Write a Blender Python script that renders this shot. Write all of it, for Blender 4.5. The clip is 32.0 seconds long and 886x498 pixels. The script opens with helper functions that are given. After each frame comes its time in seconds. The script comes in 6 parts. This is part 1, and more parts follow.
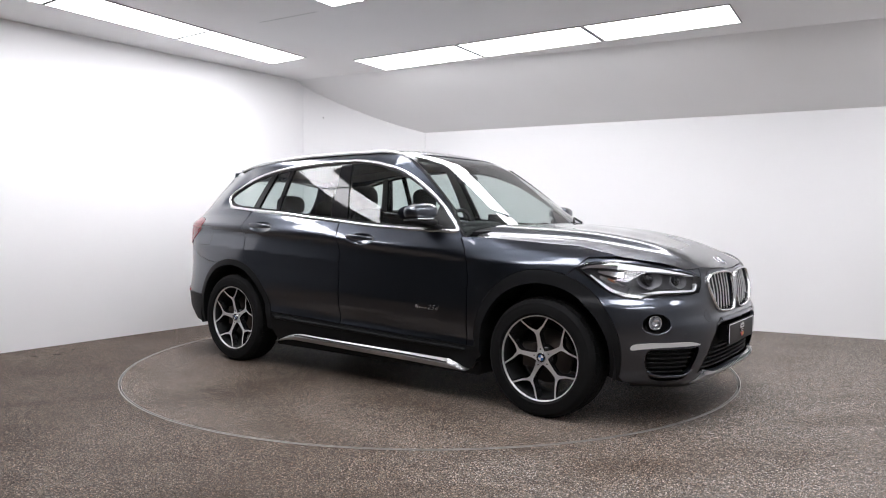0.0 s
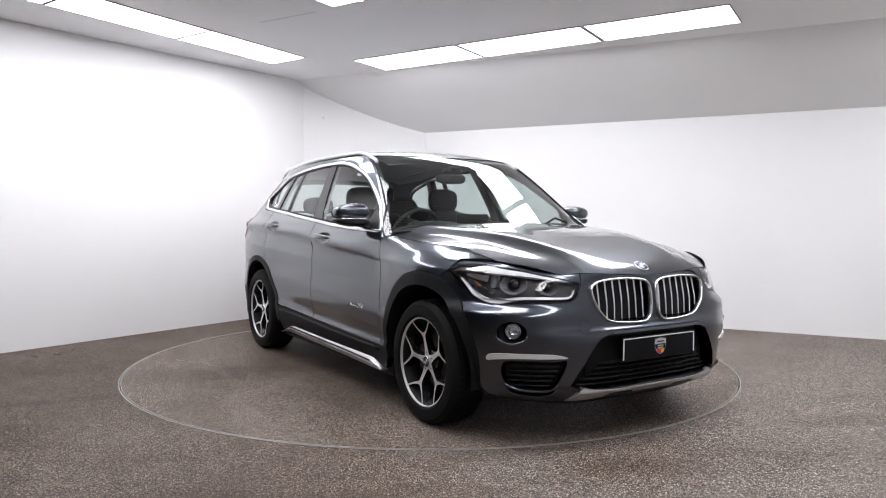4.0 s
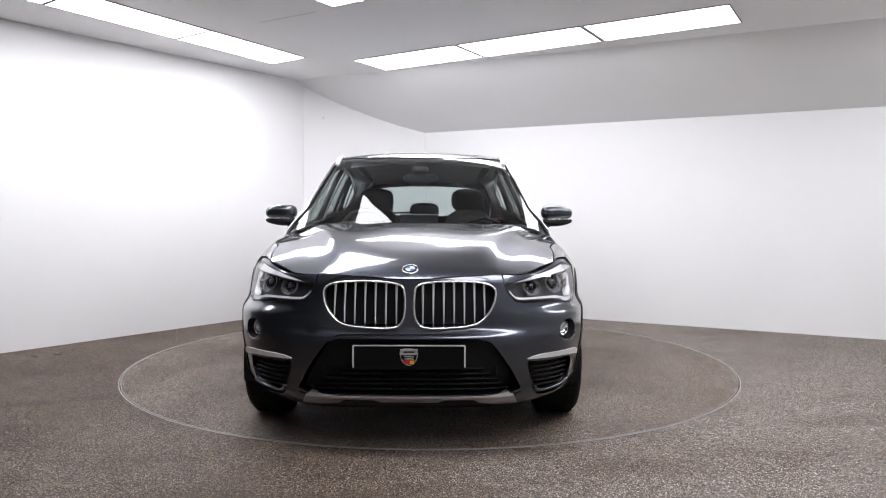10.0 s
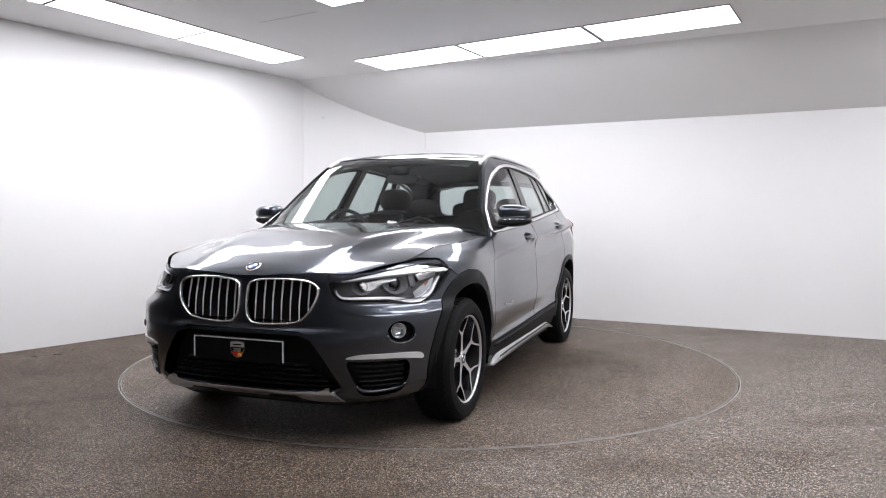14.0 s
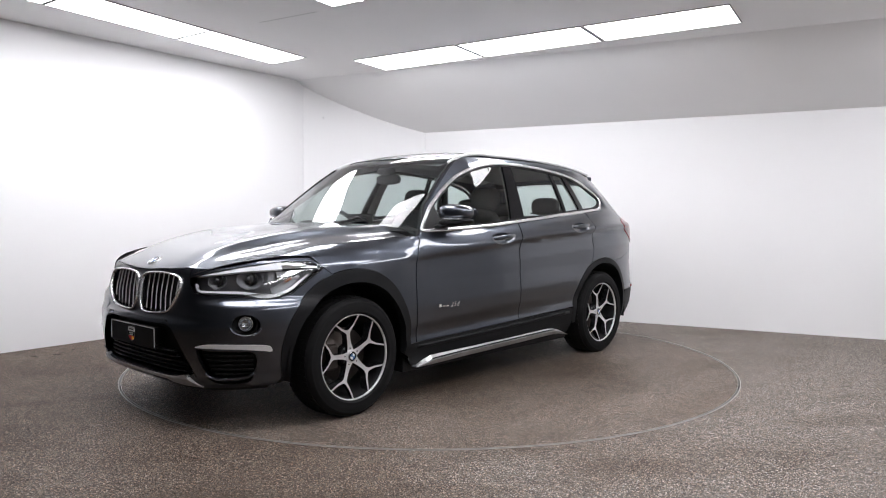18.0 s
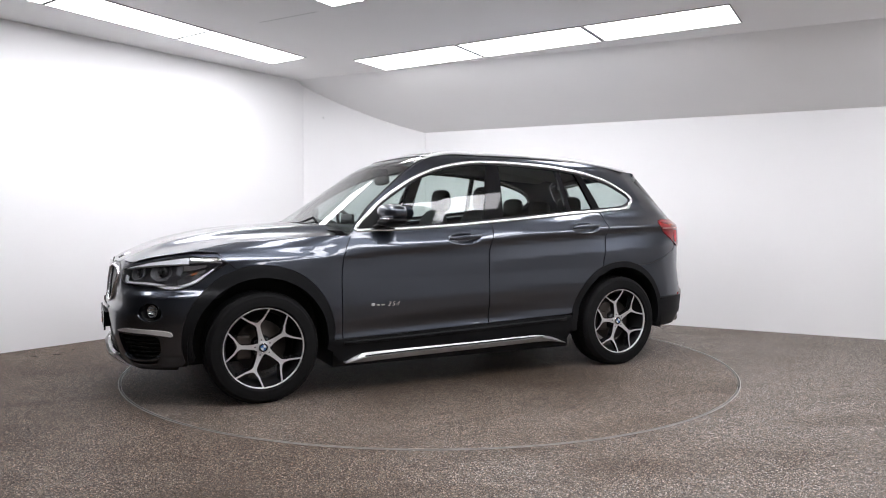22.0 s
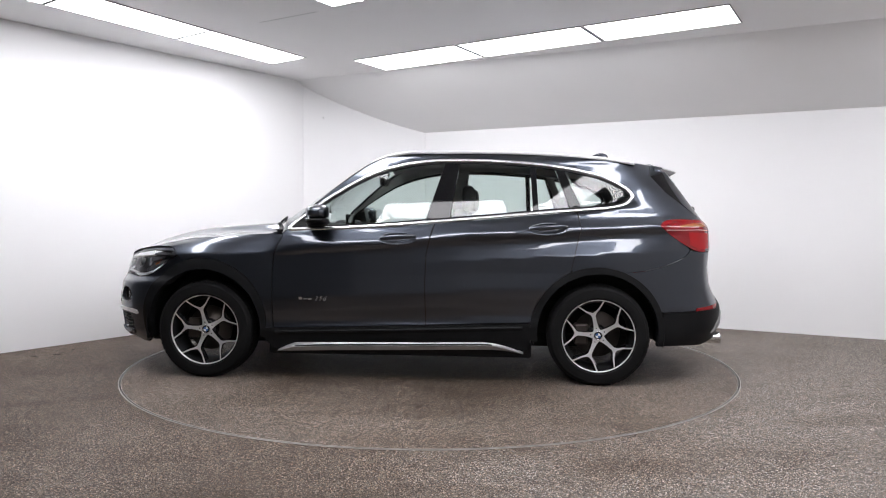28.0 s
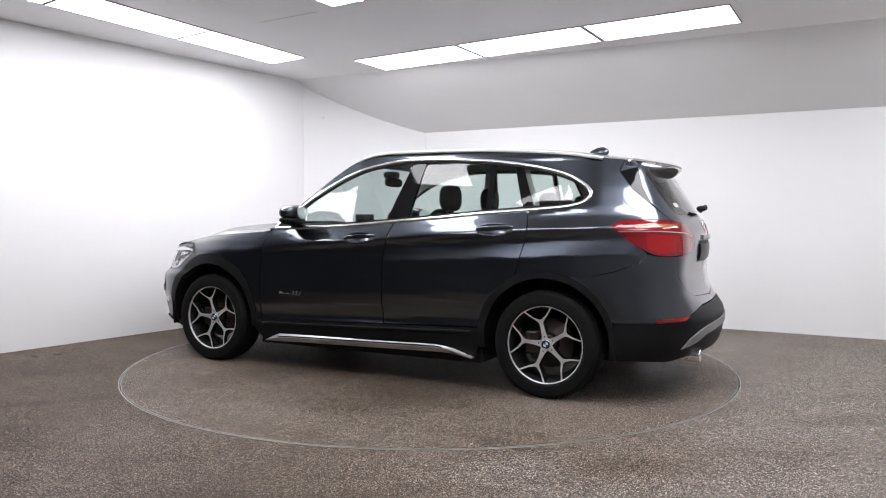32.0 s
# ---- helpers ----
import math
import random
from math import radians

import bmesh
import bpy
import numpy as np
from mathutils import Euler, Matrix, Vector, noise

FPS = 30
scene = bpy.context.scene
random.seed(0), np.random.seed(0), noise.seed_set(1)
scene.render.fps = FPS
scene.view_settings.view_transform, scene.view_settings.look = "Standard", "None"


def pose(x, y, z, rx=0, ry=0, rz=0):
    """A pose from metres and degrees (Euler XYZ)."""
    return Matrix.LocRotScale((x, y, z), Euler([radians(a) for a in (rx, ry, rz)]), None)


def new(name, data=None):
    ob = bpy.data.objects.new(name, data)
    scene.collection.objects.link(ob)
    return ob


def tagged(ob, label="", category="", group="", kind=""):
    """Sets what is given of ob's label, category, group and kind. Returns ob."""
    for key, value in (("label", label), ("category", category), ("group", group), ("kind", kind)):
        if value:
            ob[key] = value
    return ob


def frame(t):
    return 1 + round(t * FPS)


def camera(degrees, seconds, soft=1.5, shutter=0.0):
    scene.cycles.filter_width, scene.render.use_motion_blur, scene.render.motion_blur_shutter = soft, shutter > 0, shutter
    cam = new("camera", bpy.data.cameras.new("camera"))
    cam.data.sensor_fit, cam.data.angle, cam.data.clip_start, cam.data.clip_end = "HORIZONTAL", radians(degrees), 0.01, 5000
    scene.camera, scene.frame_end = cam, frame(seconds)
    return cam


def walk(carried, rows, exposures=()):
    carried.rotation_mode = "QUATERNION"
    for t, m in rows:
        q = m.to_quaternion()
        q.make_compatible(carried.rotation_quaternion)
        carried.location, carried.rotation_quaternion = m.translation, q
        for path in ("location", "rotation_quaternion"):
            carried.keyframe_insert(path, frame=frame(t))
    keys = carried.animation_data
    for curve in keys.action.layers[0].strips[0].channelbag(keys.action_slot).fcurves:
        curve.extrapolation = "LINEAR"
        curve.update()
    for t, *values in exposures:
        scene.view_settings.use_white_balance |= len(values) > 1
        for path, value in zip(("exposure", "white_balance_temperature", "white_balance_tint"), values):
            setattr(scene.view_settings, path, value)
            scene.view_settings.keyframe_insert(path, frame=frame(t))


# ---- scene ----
# ---------------------------------------------------------------- camera
cam = camera(62.63, 32.0, soft=1.05)
EYE = pose(0, -5.661, 1.109, 87.49, 0, -0.875) @ pose(0, 0, 0, 0, 0, 0.2)
walk(cam, [(0, EYE), (32, EYE)])

# ---------------------------------------------------------------- world and exposure
world = bpy.data.worlds.new("studio_world")
world.use_nodes = True
scene.world = world
world.node_tree.nodes["Background"].inputs[0].default_value = (0.6, 0.65, 0.75, 1)
world.node_tree.nodes["Background"].inputs[1].default_value = 0.02
scene.view_settings.exposure = 0.2
PANEL_LIGHT = 10.9


# ---------------------------------------------------------------- materials
def mat(name, color, rough=0.5, metal=0.0, spec=0.5, coat=0.0, coat_rough=0.03, emit=None, strength=0.0):
    m = bpy.data.materials.new(name)
    m.use_nodes = True
    b = m.node_tree.nodes["Principled BSDF"]
    b.inputs["Base Color"].default_value = (*color, 1)
    b.inputs["Roughness"].default_value = rough
    b.inputs["Metallic"].default_value = metal
    b.inputs["Specular IOR Level"].default_value = spec
    b.inputs["Coat Weight"].default_value = coat
    b.inputs["Coat Roughness"].default_value = coat_rough
    if emit:
        b.inputs["Emission Color"].default_value = (*emit, 1)
        b.inputs["Emission Strength"].default_value = strength
    return m


def nodes_of(m):
    t = m.node_tree
    return t, t.nodes["Principled BSDF"]


def add_noise(m, scale, detail=4.0, coords="Object", stretch=(1, 1, 1)):
    t = m.node_tree
    tc = t.nodes.new("ShaderNodeTexCoord")
    mp = t.nodes.new("ShaderNodeMapping")
    mp.inputs["Scale"].default_value = stretch
    n = t.nodes.new("ShaderNodeTexNoise")
    n.inputs["Scale"].default_value = scale
    n.inputs["Detail"].default_value = detail
    t.links.new(tc.outputs[coords], mp.inputs["Vector"])
    t.links.new(mp.outputs["Vector"], n.inputs["Vector"])
    return n


def ramp(m, src, stops):
    t = m.node_tree
    r = t.nodes.new("ShaderNodeValToRGB")
    e = r.color_ramp.elements
    while len(e) < len(stops):
        e.new(0.5)
    for el, (p, c) in zip(e, stops):
        el.position = p
        el.color = (*c, 1) if len(c) == 3 else c
    t.links.new(src, r.inputs["Fac"])
    return r


def mix(m, fac, a, b, mode="MIX"):
    t = m.node_tree
    n = t.nodes.new("ShaderNodeMix")
    n.data_type, n.blend_type = "RGBA", mode
    for sock, val in ((n.inputs["Factor"], fac), (n.inputs["A"], a), (n.inputs["B"], b)):
        if isinstance(val, (int, float)):
            sock.default_value = val
        elif isinstance(val, tuple):
            sock.default_value = (*val, 1)
        else:
            t.links.new(val, sock)
    return n.outputs["Result"]


def bump(m, src, strength, dist):
    t, b = nodes_of(m)
    n = t.nodes.new("ShaderNodeBump")
    n.inputs["Strength"].default_value = strength
    n.inputs["Distance"].default_value = dist
    t.links.new(src, n.inputs["Height"])
    t.links.new(n.outputs["Normal"], b.inputs["Normal"])


def plaster(name, color):
    m = mat(name, color, 0.55, 0, 0.3)
    t, b = nodes_of(m)
    big = add_noise(m, 0.9, 3)
    c = ramp(m, big.outputs["Fac"], [(0.3, tuple(v * 0.97 for v in color)), (0.7, color)])
    t.links.new(c.outputs["Color"], b.inputs["Base Color"])
    fine = add_noise(m, 160, 3)
    bump(m, fine.outputs["Fac"], 0.08, 0.002)
    return m


def gravel(name, tone, deck=False):
    """Resin-bound fine aggregate: speckled stones, large soft stains; the deck has the car's shade painted round its
    middle.
    """
    m = mat(name, (0.2, 0.18, 0.16), 0.5, 0, 0.12)
    t, b = nodes_of(m)
    tc = t.nodes.new("ShaderNodeTexCoord")
    v = t.nodes.new("ShaderNodeTexVoronoi")
    v.inputs["Scale"].default_value = 265
    t.links.new(tc.outputs["Object"], v.inputs["Vector"])
    sep = t.nodes.new("ShaderNodeSeparateColor")
    t.links.new(v.outputs["Color"], sep.inputs["Color"])
    stones = ramp(m, sep.outputs["Red"], [(0.0, (0.020, 0.018, 0.016)), (0.34, (0.066, 0.059, 0.052)), (0.64, (0.175, 0.154, 0.136)),
                                         (0.86, (0.36, 0.322, 0.288)), (1.0, (0.88, 0.85, 0.82))])
    # some stones are rust-coloured, some blue-grey
    hue = ramp(m, sep.outputs["Blue"], [(0.0, (1.22, 0.93, 0.74)), (0.22, (1.04, 1.0, 0.96)), (0.78, (1.0, 1.0, 1.0)), (1.0, (0.86, 0.98, 1.12))])
    # brown tone broken by noise; on the floor it deepens towards -X
    wp = t.nodes.new("ShaderNodeSeparateXYZ")
    t.links.new(tc.outputs["Object"], wp.inputs[0])
    mottle = add_noise(m, 0.75, 5)
    lean = t.nodes.new("ShaderNodeMath")
    lean.operation = "MULTIPLY_ADD"
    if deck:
        # the car's shade, painted into the deck as brown darkening towards its middle
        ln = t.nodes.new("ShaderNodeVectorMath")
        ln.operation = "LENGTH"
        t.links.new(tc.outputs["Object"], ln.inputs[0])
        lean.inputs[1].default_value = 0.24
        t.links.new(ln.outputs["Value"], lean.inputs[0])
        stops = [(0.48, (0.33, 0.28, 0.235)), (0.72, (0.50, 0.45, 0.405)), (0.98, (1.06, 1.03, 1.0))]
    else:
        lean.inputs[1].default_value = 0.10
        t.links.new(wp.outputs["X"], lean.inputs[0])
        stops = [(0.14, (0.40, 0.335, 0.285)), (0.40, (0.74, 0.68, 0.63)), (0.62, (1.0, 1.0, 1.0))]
    t.links.new(mottle.outputs["Fac"], lean.inputs[2])
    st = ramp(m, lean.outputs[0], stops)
    streak = add_noise(m, 1.9, 5, stretch=(0.45, 1.4, 1))
    sk = ramp(m, streak.outputs["Fac"], [(0.30, (0.72, 0.68, 0.64)), (0.50, (1, 1, 1))])
    fleck = add_noise(m, 7, 6)
    fk = ramp(m, fleck.outputs["Fac"], [(0.28, (0.80, 0.78, 0.76)), (0.46, (1, 1, 1)), (0.72, (1.06, 1.06, 1.06))])
    c = mix(m, 1.0, stones.outputs["Color"], hue.outputs["Color"], "MULTIPLY")
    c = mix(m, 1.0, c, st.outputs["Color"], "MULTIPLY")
    c = mix(m, 1.0, c, sk.outputs["Color"], "MULTIPLY")
    c = mix(m, 1.0, c, fk.outputs["Color"], "MULTIPLY")
    c = mix(m, 1.0, c, tone, "MULTIPLY")
    t.links.new(c, b.inputs["Base Color"])
    bump(m, v.outputs["Distance"], 0.5, 0.003)
    rr = ramp(m, sep.outputs["Green"], [(0, (0.35,) * 3), (1, (0.65,) * 3)])
    t.links.new(rr.outputs["Color"], b.inputs["Roughness"])
    return m


M_WALL = plaster("white_wall_paint", (0.86, 0.86, 0.867))
M_CEIL = plaster("ceiling_paint", (0.90, 0.90, 0.903))
# unseen walls: tones chosen for what the car's paint should reflect
M_DARKWALL = plaster("dark_unseen_wall", (0.085, 0.085, 0.09))
M_PALEWALL = plaster("pale_unseen_wall", (0.38, 0.38, 0.385))
M_GREYWALL = plaster("grey_unseen_wall", (0.25, 0.25, 0.255))
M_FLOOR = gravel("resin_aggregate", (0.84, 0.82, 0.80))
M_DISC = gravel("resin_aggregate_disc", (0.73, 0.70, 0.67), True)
M_RING = mat("brushed_ring_metal", (0.42, 0.41, 0.39), 0.45, 0.5)
M_GAP = mat("dark_gap", (0.01, 0.01, 0.01), 0.9)
M_PANEL = mat("led_panel", (0.9, 0.9, 0.9), 0.5, emit=(0.985, 0.975, 1.02), strength=PANEL_LIGHT)
M_PFRAME = mat("panel_frame_grey", (0.30, 0.30, 0.30), 0.5)


# ---------------------------------------------------------------- mesh helpers
def mesh_from(name, verts, faces, material=None, smooth=False):
    me = bpy.data.meshes.new(name)
    me.from_pydata([tuple(v) for v in verts], [], faces)
    if material:
        me.materials.append(material)
    if smooth:
        me.shade_smooth()
    me.update()
    return me


def bm_mesh(name, bm, material=None, smooth=False):
    bmesh.ops.recalc_face_normals(bm, faces=bm.faces[:])
    me = bpy.data.meshes.new(name)
    bm.to_mesh(me)
    bm.free()
    if material:
        me.materials.append(material)
    if smooth:
        me.shade_smooth()
    return me


def part(name, me, material, parent, label=""):
    """Links a mesh or bmesh as one object under a thing or a part."""
    if isinstance(me, bmesh.types.BMesh):
        me = bm_mesh(name, me)
    if material and not me.materials:
        me.materials.append(material)
    ob = new(name, me)
    ob.parent = parent
    if label:
        ob["label"] = label
    return ob


def box_bm(x0, x1, y0, y1, z0, z1, bevel=0.0, seg=2):
    bm = bmesh.new()
    bmesh.ops.create_cube(bm, size=1)
    for v in bm.verts:
        v.co = Vector((x0 + (v.co.x + 0.5) * (x1 - x0), y0 + (v.co.y + 0.5) * (y1 - y0), z0 + (v.co.z + 0.5) * (z1 - z0)))
    if bevel:
        bmesh.ops.bevel(bm, geom=bm.edges[:], offset=bevel, segments=seg, affect="EDGES", profile=0.5)
    return bm


# ---------------------------------------------------------------- the room
CEIL_Z, LOW_Z = 2.675, 2.125
LEFT_DIR, RIGHT_DIR = Vector((-0.593, -0.805)), Vector((0.879, -0.477))
CORNER = Vector((-0.93, 3.657))
TANGENT = 0.96
WALL_T = 0.12


def footprint():
    """Inner line of the walls, from the far end of the left wall, round the curved corner, along the back wall and round the near side."""
    a = CORNER + LEFT_DIR * TANGENT
    b = CORNER + RIGHT_DIR * TANGENT
    arc = []
    for i in range(25):
        k = i / 24
        bend = a * (1 - k) ** 2 + CORNER * 2 * k * (1 - k) + b * k ** 2
        arc.append((a * (1 - k) + b * k) * 0.72 + bend * 0.28)
    return arc


ARC = footprint()
LEFT_END = CORNER + LEFT_DIR * 8.6
RIGHT_END = CORNER + RIGHT_DIR * 7.4
NEAR = LEFT_END + RIGHT_DIR * 7.4


def wall_strip(name, line, z0, tops, label, material=None):
    """A wall with thickness along an inner line, with a top height at each point."""
    n = len(line)
    verts, faces = [], []
    for i, p in enumerate(line):
        d = (line[min(i + 1, n - 1)] - line[max(i - 1, 0)]).normalized()
        out = Vector((-d.y, d.x)) * WALL_T
        for q in (p, p + out):
            verts.append((q.x, q.y, z0))
            verts.append((q.x, q.y, tops[i]))
    for i in range(n - 1):
        a, b = 4 * i, 4 * i + 4
        faces += [(a, b, b + 1, a + 1), (a + 2, a + 3, b + 3, b + 2), (a + 1, b + 1, b + 3, a + 3), (a, a + 2, b + 2, b)]
    faces += [(0, 1, 3, 2), (4 * n - 4, 4 * n - 2, 4 * n - 1, 4 * n - 3)]
    ob = new(name, mesh_from(name, verts, faces, material or M_WALL))
    return tagged(ob, label, "wall", kind="structure")


def build_room():
    top = CEIL_Z + 0.1
    wall_strip("wall_left", [CORNER + LEFT_DIR * 4.9, CORNER + LEFT_DIR * (TANGENT + 0.002)], -0.05, [top] * 2, "smooth white painted studio wall")
    wall_strip("wall_left_near", [LEFT_END, CORNER + LEFT_DIR * 4.902], -0.05, [top] * 2, "unseen plain dark grey wall, toned for reflections in the car", M_DARKWALL)
    wall_strip("wall_corner", ARC, -0.05, [top] * len(ARC), "white painted wall curving round the corner")
    wall_strip("wall_back", [CORNER + RIGHT_DIR * (TANGENT + 0.002), RIGHT_END], -0.05, [top] * 2, "white painted studio wall under a sloping soffit")
    wall_strip("wall_right", [RIGHT_END, NEAR], -0.05, [top] * 2, "unseen plain light grey wall, toned for reflections in the car", M_PALEWALL)
    # grey steps added out of view to soften wall edges in the car's reflections
    split = NEAR - RIGHT_DIR * 1.3
    wall_strip("wall_near_pale", [NEAR, split], -0.05, [top] * 2, "unseen plain light grey wall behind the camera, toned for reflections in the car", M_PALEWALL)
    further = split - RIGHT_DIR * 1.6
    wall_strip("wall_near_grey", [split - RIGHT_DIR * 0.002, further], -0.05, [top] * 2, "unseen plain mid-grey wall behind the camera, toned for reflections in the car", M_GREYWALL)
    wall_strip("wall_near", [further - RIGHT_DIR * 0.002, LEFT_END], -0.05, [top] * 2, "unseen plain dark grey wall behind the camera, toned for reflections in the car", M_DARKWALL)
    me = mesh_from("floor", *floor_sheet())
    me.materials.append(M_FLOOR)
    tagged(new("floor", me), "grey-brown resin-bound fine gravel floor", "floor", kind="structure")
    build_ceiling()


RING_R = 2.241


def floor_sheet():
    """Floor with a round hole for the turntable."""
    n = 128
    verts, faces = [], []
    for r in (RING_R + 0.0025, 3.2, 14.0):
        for i in range(n):
            a = 2 * math.pi * i / n
            verts.append((r * math.cos(a), r * math.sin(a), 0.0))
    for k in range(2):
        for i in range(n):
            j = (i + 1) % n
            faces.append((k * n + i, (k + 1) * n + i, (k + 1) * n + j, k * n + j))
    return verts, faces


INWARD = Vector((-0.477, -0.879))
SLOPE_W = 1.052


def build_ceiling():
    """Flat ceiling and the soffit that slopes down to the back wall, each a slab."""
    t = 0.08
    b0 = CORNER - RIGHT_DIR * 1.5
    c0, c1 = b0 + INWARD * SLOPE_W, RIGHT_END + RIGHT_DIR * 0.3 + INWARD * SLOPE_W
    n0 = LEFT_END + LEFT_DIR * 0.3 - RIGHT_DIR * 1.5
    n1 = NEAR + LEFT_DIR * 0.3 + RIGHT_DIR * 0.3
    quad = [c0, c1, n1, n0]
    v = [(p.x, p.y, CEIL_Z) for p in quad] + [(p.x, p.y, CEIL_Z + t) for p in quad]
    f = [(0, 1, 2, 3), (4, 7, 6, 5), (0, 4, 5, 1), (1, 5, 6, 2), (2, 6, 7, 3), (3, 7, 4, 0)]
    tagged(new("ceiling", mesh_from("ceiling", v, f, M_CEIL)), "flat off-white painted studio ceiling", "ceiling", kind="structure")
    k = 0.08 / SLOPE_W
    e0, e1 = b0 - INWARD * 0.08, RIGHT_END + RIGHT_DIR * 0.3 - INWARD * 0.08
    low = LOW_Z - (CEIL_Z - LOW_Z) * k
    v = [(e0.x, e0.y, low), (e1.x, e1.y, low), (c1.x, c1.y, CEIL_Z), (c0.x, c0.y, CEIL_Z)]
    v += [(x, y, z + t) for x, y, z in v]
    tagged(new("ceiling_soffit", mesh_from("ceiling_soffit", v, f, M_CEIL)), "sloping off-white soffit running down to the back wall", "ceiling", kind="structure")


def ceiling_panel(corner, u, v, lu, lv):
    """A recessed-edge LED panel: corner, two directions, two lengths."""
    e = new("ceiling_light")
    e.location = (corner.x, corner.y, CEIL_Z)

    def slab(a0, a1, b0, b1, z0, z1):
        pts = [u * a + v * b for a, b in ((a0, b0), (a1, b0), (a1, b1), (a0, b1))]
        vs = [(p.x, p.y, z0) for p in pts] + [(p.x, p.y, z1) for p in pts]
        fs = [(0, 1, 2, 3), (4, 7, 6, 5), (0, 4, 5, 1), (1, 5, 6, 2), (2, 6, 7, 3), (3, 7, 4, 0)]
        return vs, fs
    w = 0.012
    part("diffuser", mesh_from("diffuser", *slab(w, lu - w, w, lv - w, -0.006, -0.001)), M_PANEL, e, "glowing white diffuser")
    vs, fs = [], []
    for s in ((0, lu, 0, w), (0, lu, lv - w, lv), (0, w, w, lv - w), (lu - w, lu, w, lv - w)):
        a, b = slab(*s, -0.008, -0.001)
        fs += [tuple(i + len(vs) for i in q) for q in b]
        vs += a
    part("frame", mesh_from("frame", vs, fs), M_PFRAME, e)
    tagged(e, "flat rectangular LED panel glowing white in the ceiling", "ceiling light", "ceiling light panels")
    return e


def build_lights():
    u = Vector((0.829, -0.559))
    w = Vector((0.52, 0.854))
    start = Vector((-0.791, 1.696))
    for i in range(3):
        ceiling_panel(start + u * (1.215 * i), u, w, 1.195 if i < 2 else 1.145, 0.575)
    a = Vector((0.517, 0.856))
    b = Vector((-0.80, 0.60))
    s = Vector((-1.237, 1.606))
    for i in range(3):
        ceiling_panel(s - a * (1.205 * (i + 1)), a, b, 1.195, 0.5)
    # the single panel over the middle of the room
    far = Vector((-0.74, -0.143))
    ceiling_panel(far - a * 1.205, a, u, 1.195, 0.575)
    # the rows that close the ring nearer the camera
    x = Vector((1.0, 0.0))
    y = Vector((0.0, -1.0))
    for i in range(2):
        ceiling_panel(Vector((-2.05 + 1.205 * i, -2.08)), x, y, 1.195, 0.5)
    r = Vector((0.743, 0.669))
    q = Vector((0.669, -0.743))
    for i in range(2):
        ceiling_panel(Vector((0.55, -2.34)) + r * (0.965 * i), r, q, 0.955, 0.5)
    # added fill panels out of view, brightening the right wall and floor
    side_fill_row = RIGHT_END - RIGHT_DIR * 1.2
    for i in range(2):
        ceiling_panel(side_fill_row + LEFT_DIR * (1.0 + 1.215 * i), LEFT_DIR, RIGHT_DIR, 1.195, 0.575)
    # two more added panels, lighting the unseen wall right of the camera
    near_fill_row = RIGHT_END - RIGHT_DIR * 1.5
    for i in range(2):
        ceiling_panel(near_fill_row + LEFT_DIR * (4.6 + 1.215 * i), LEFT_DIR, RIGHT_DIR, 1.195, 0.575)


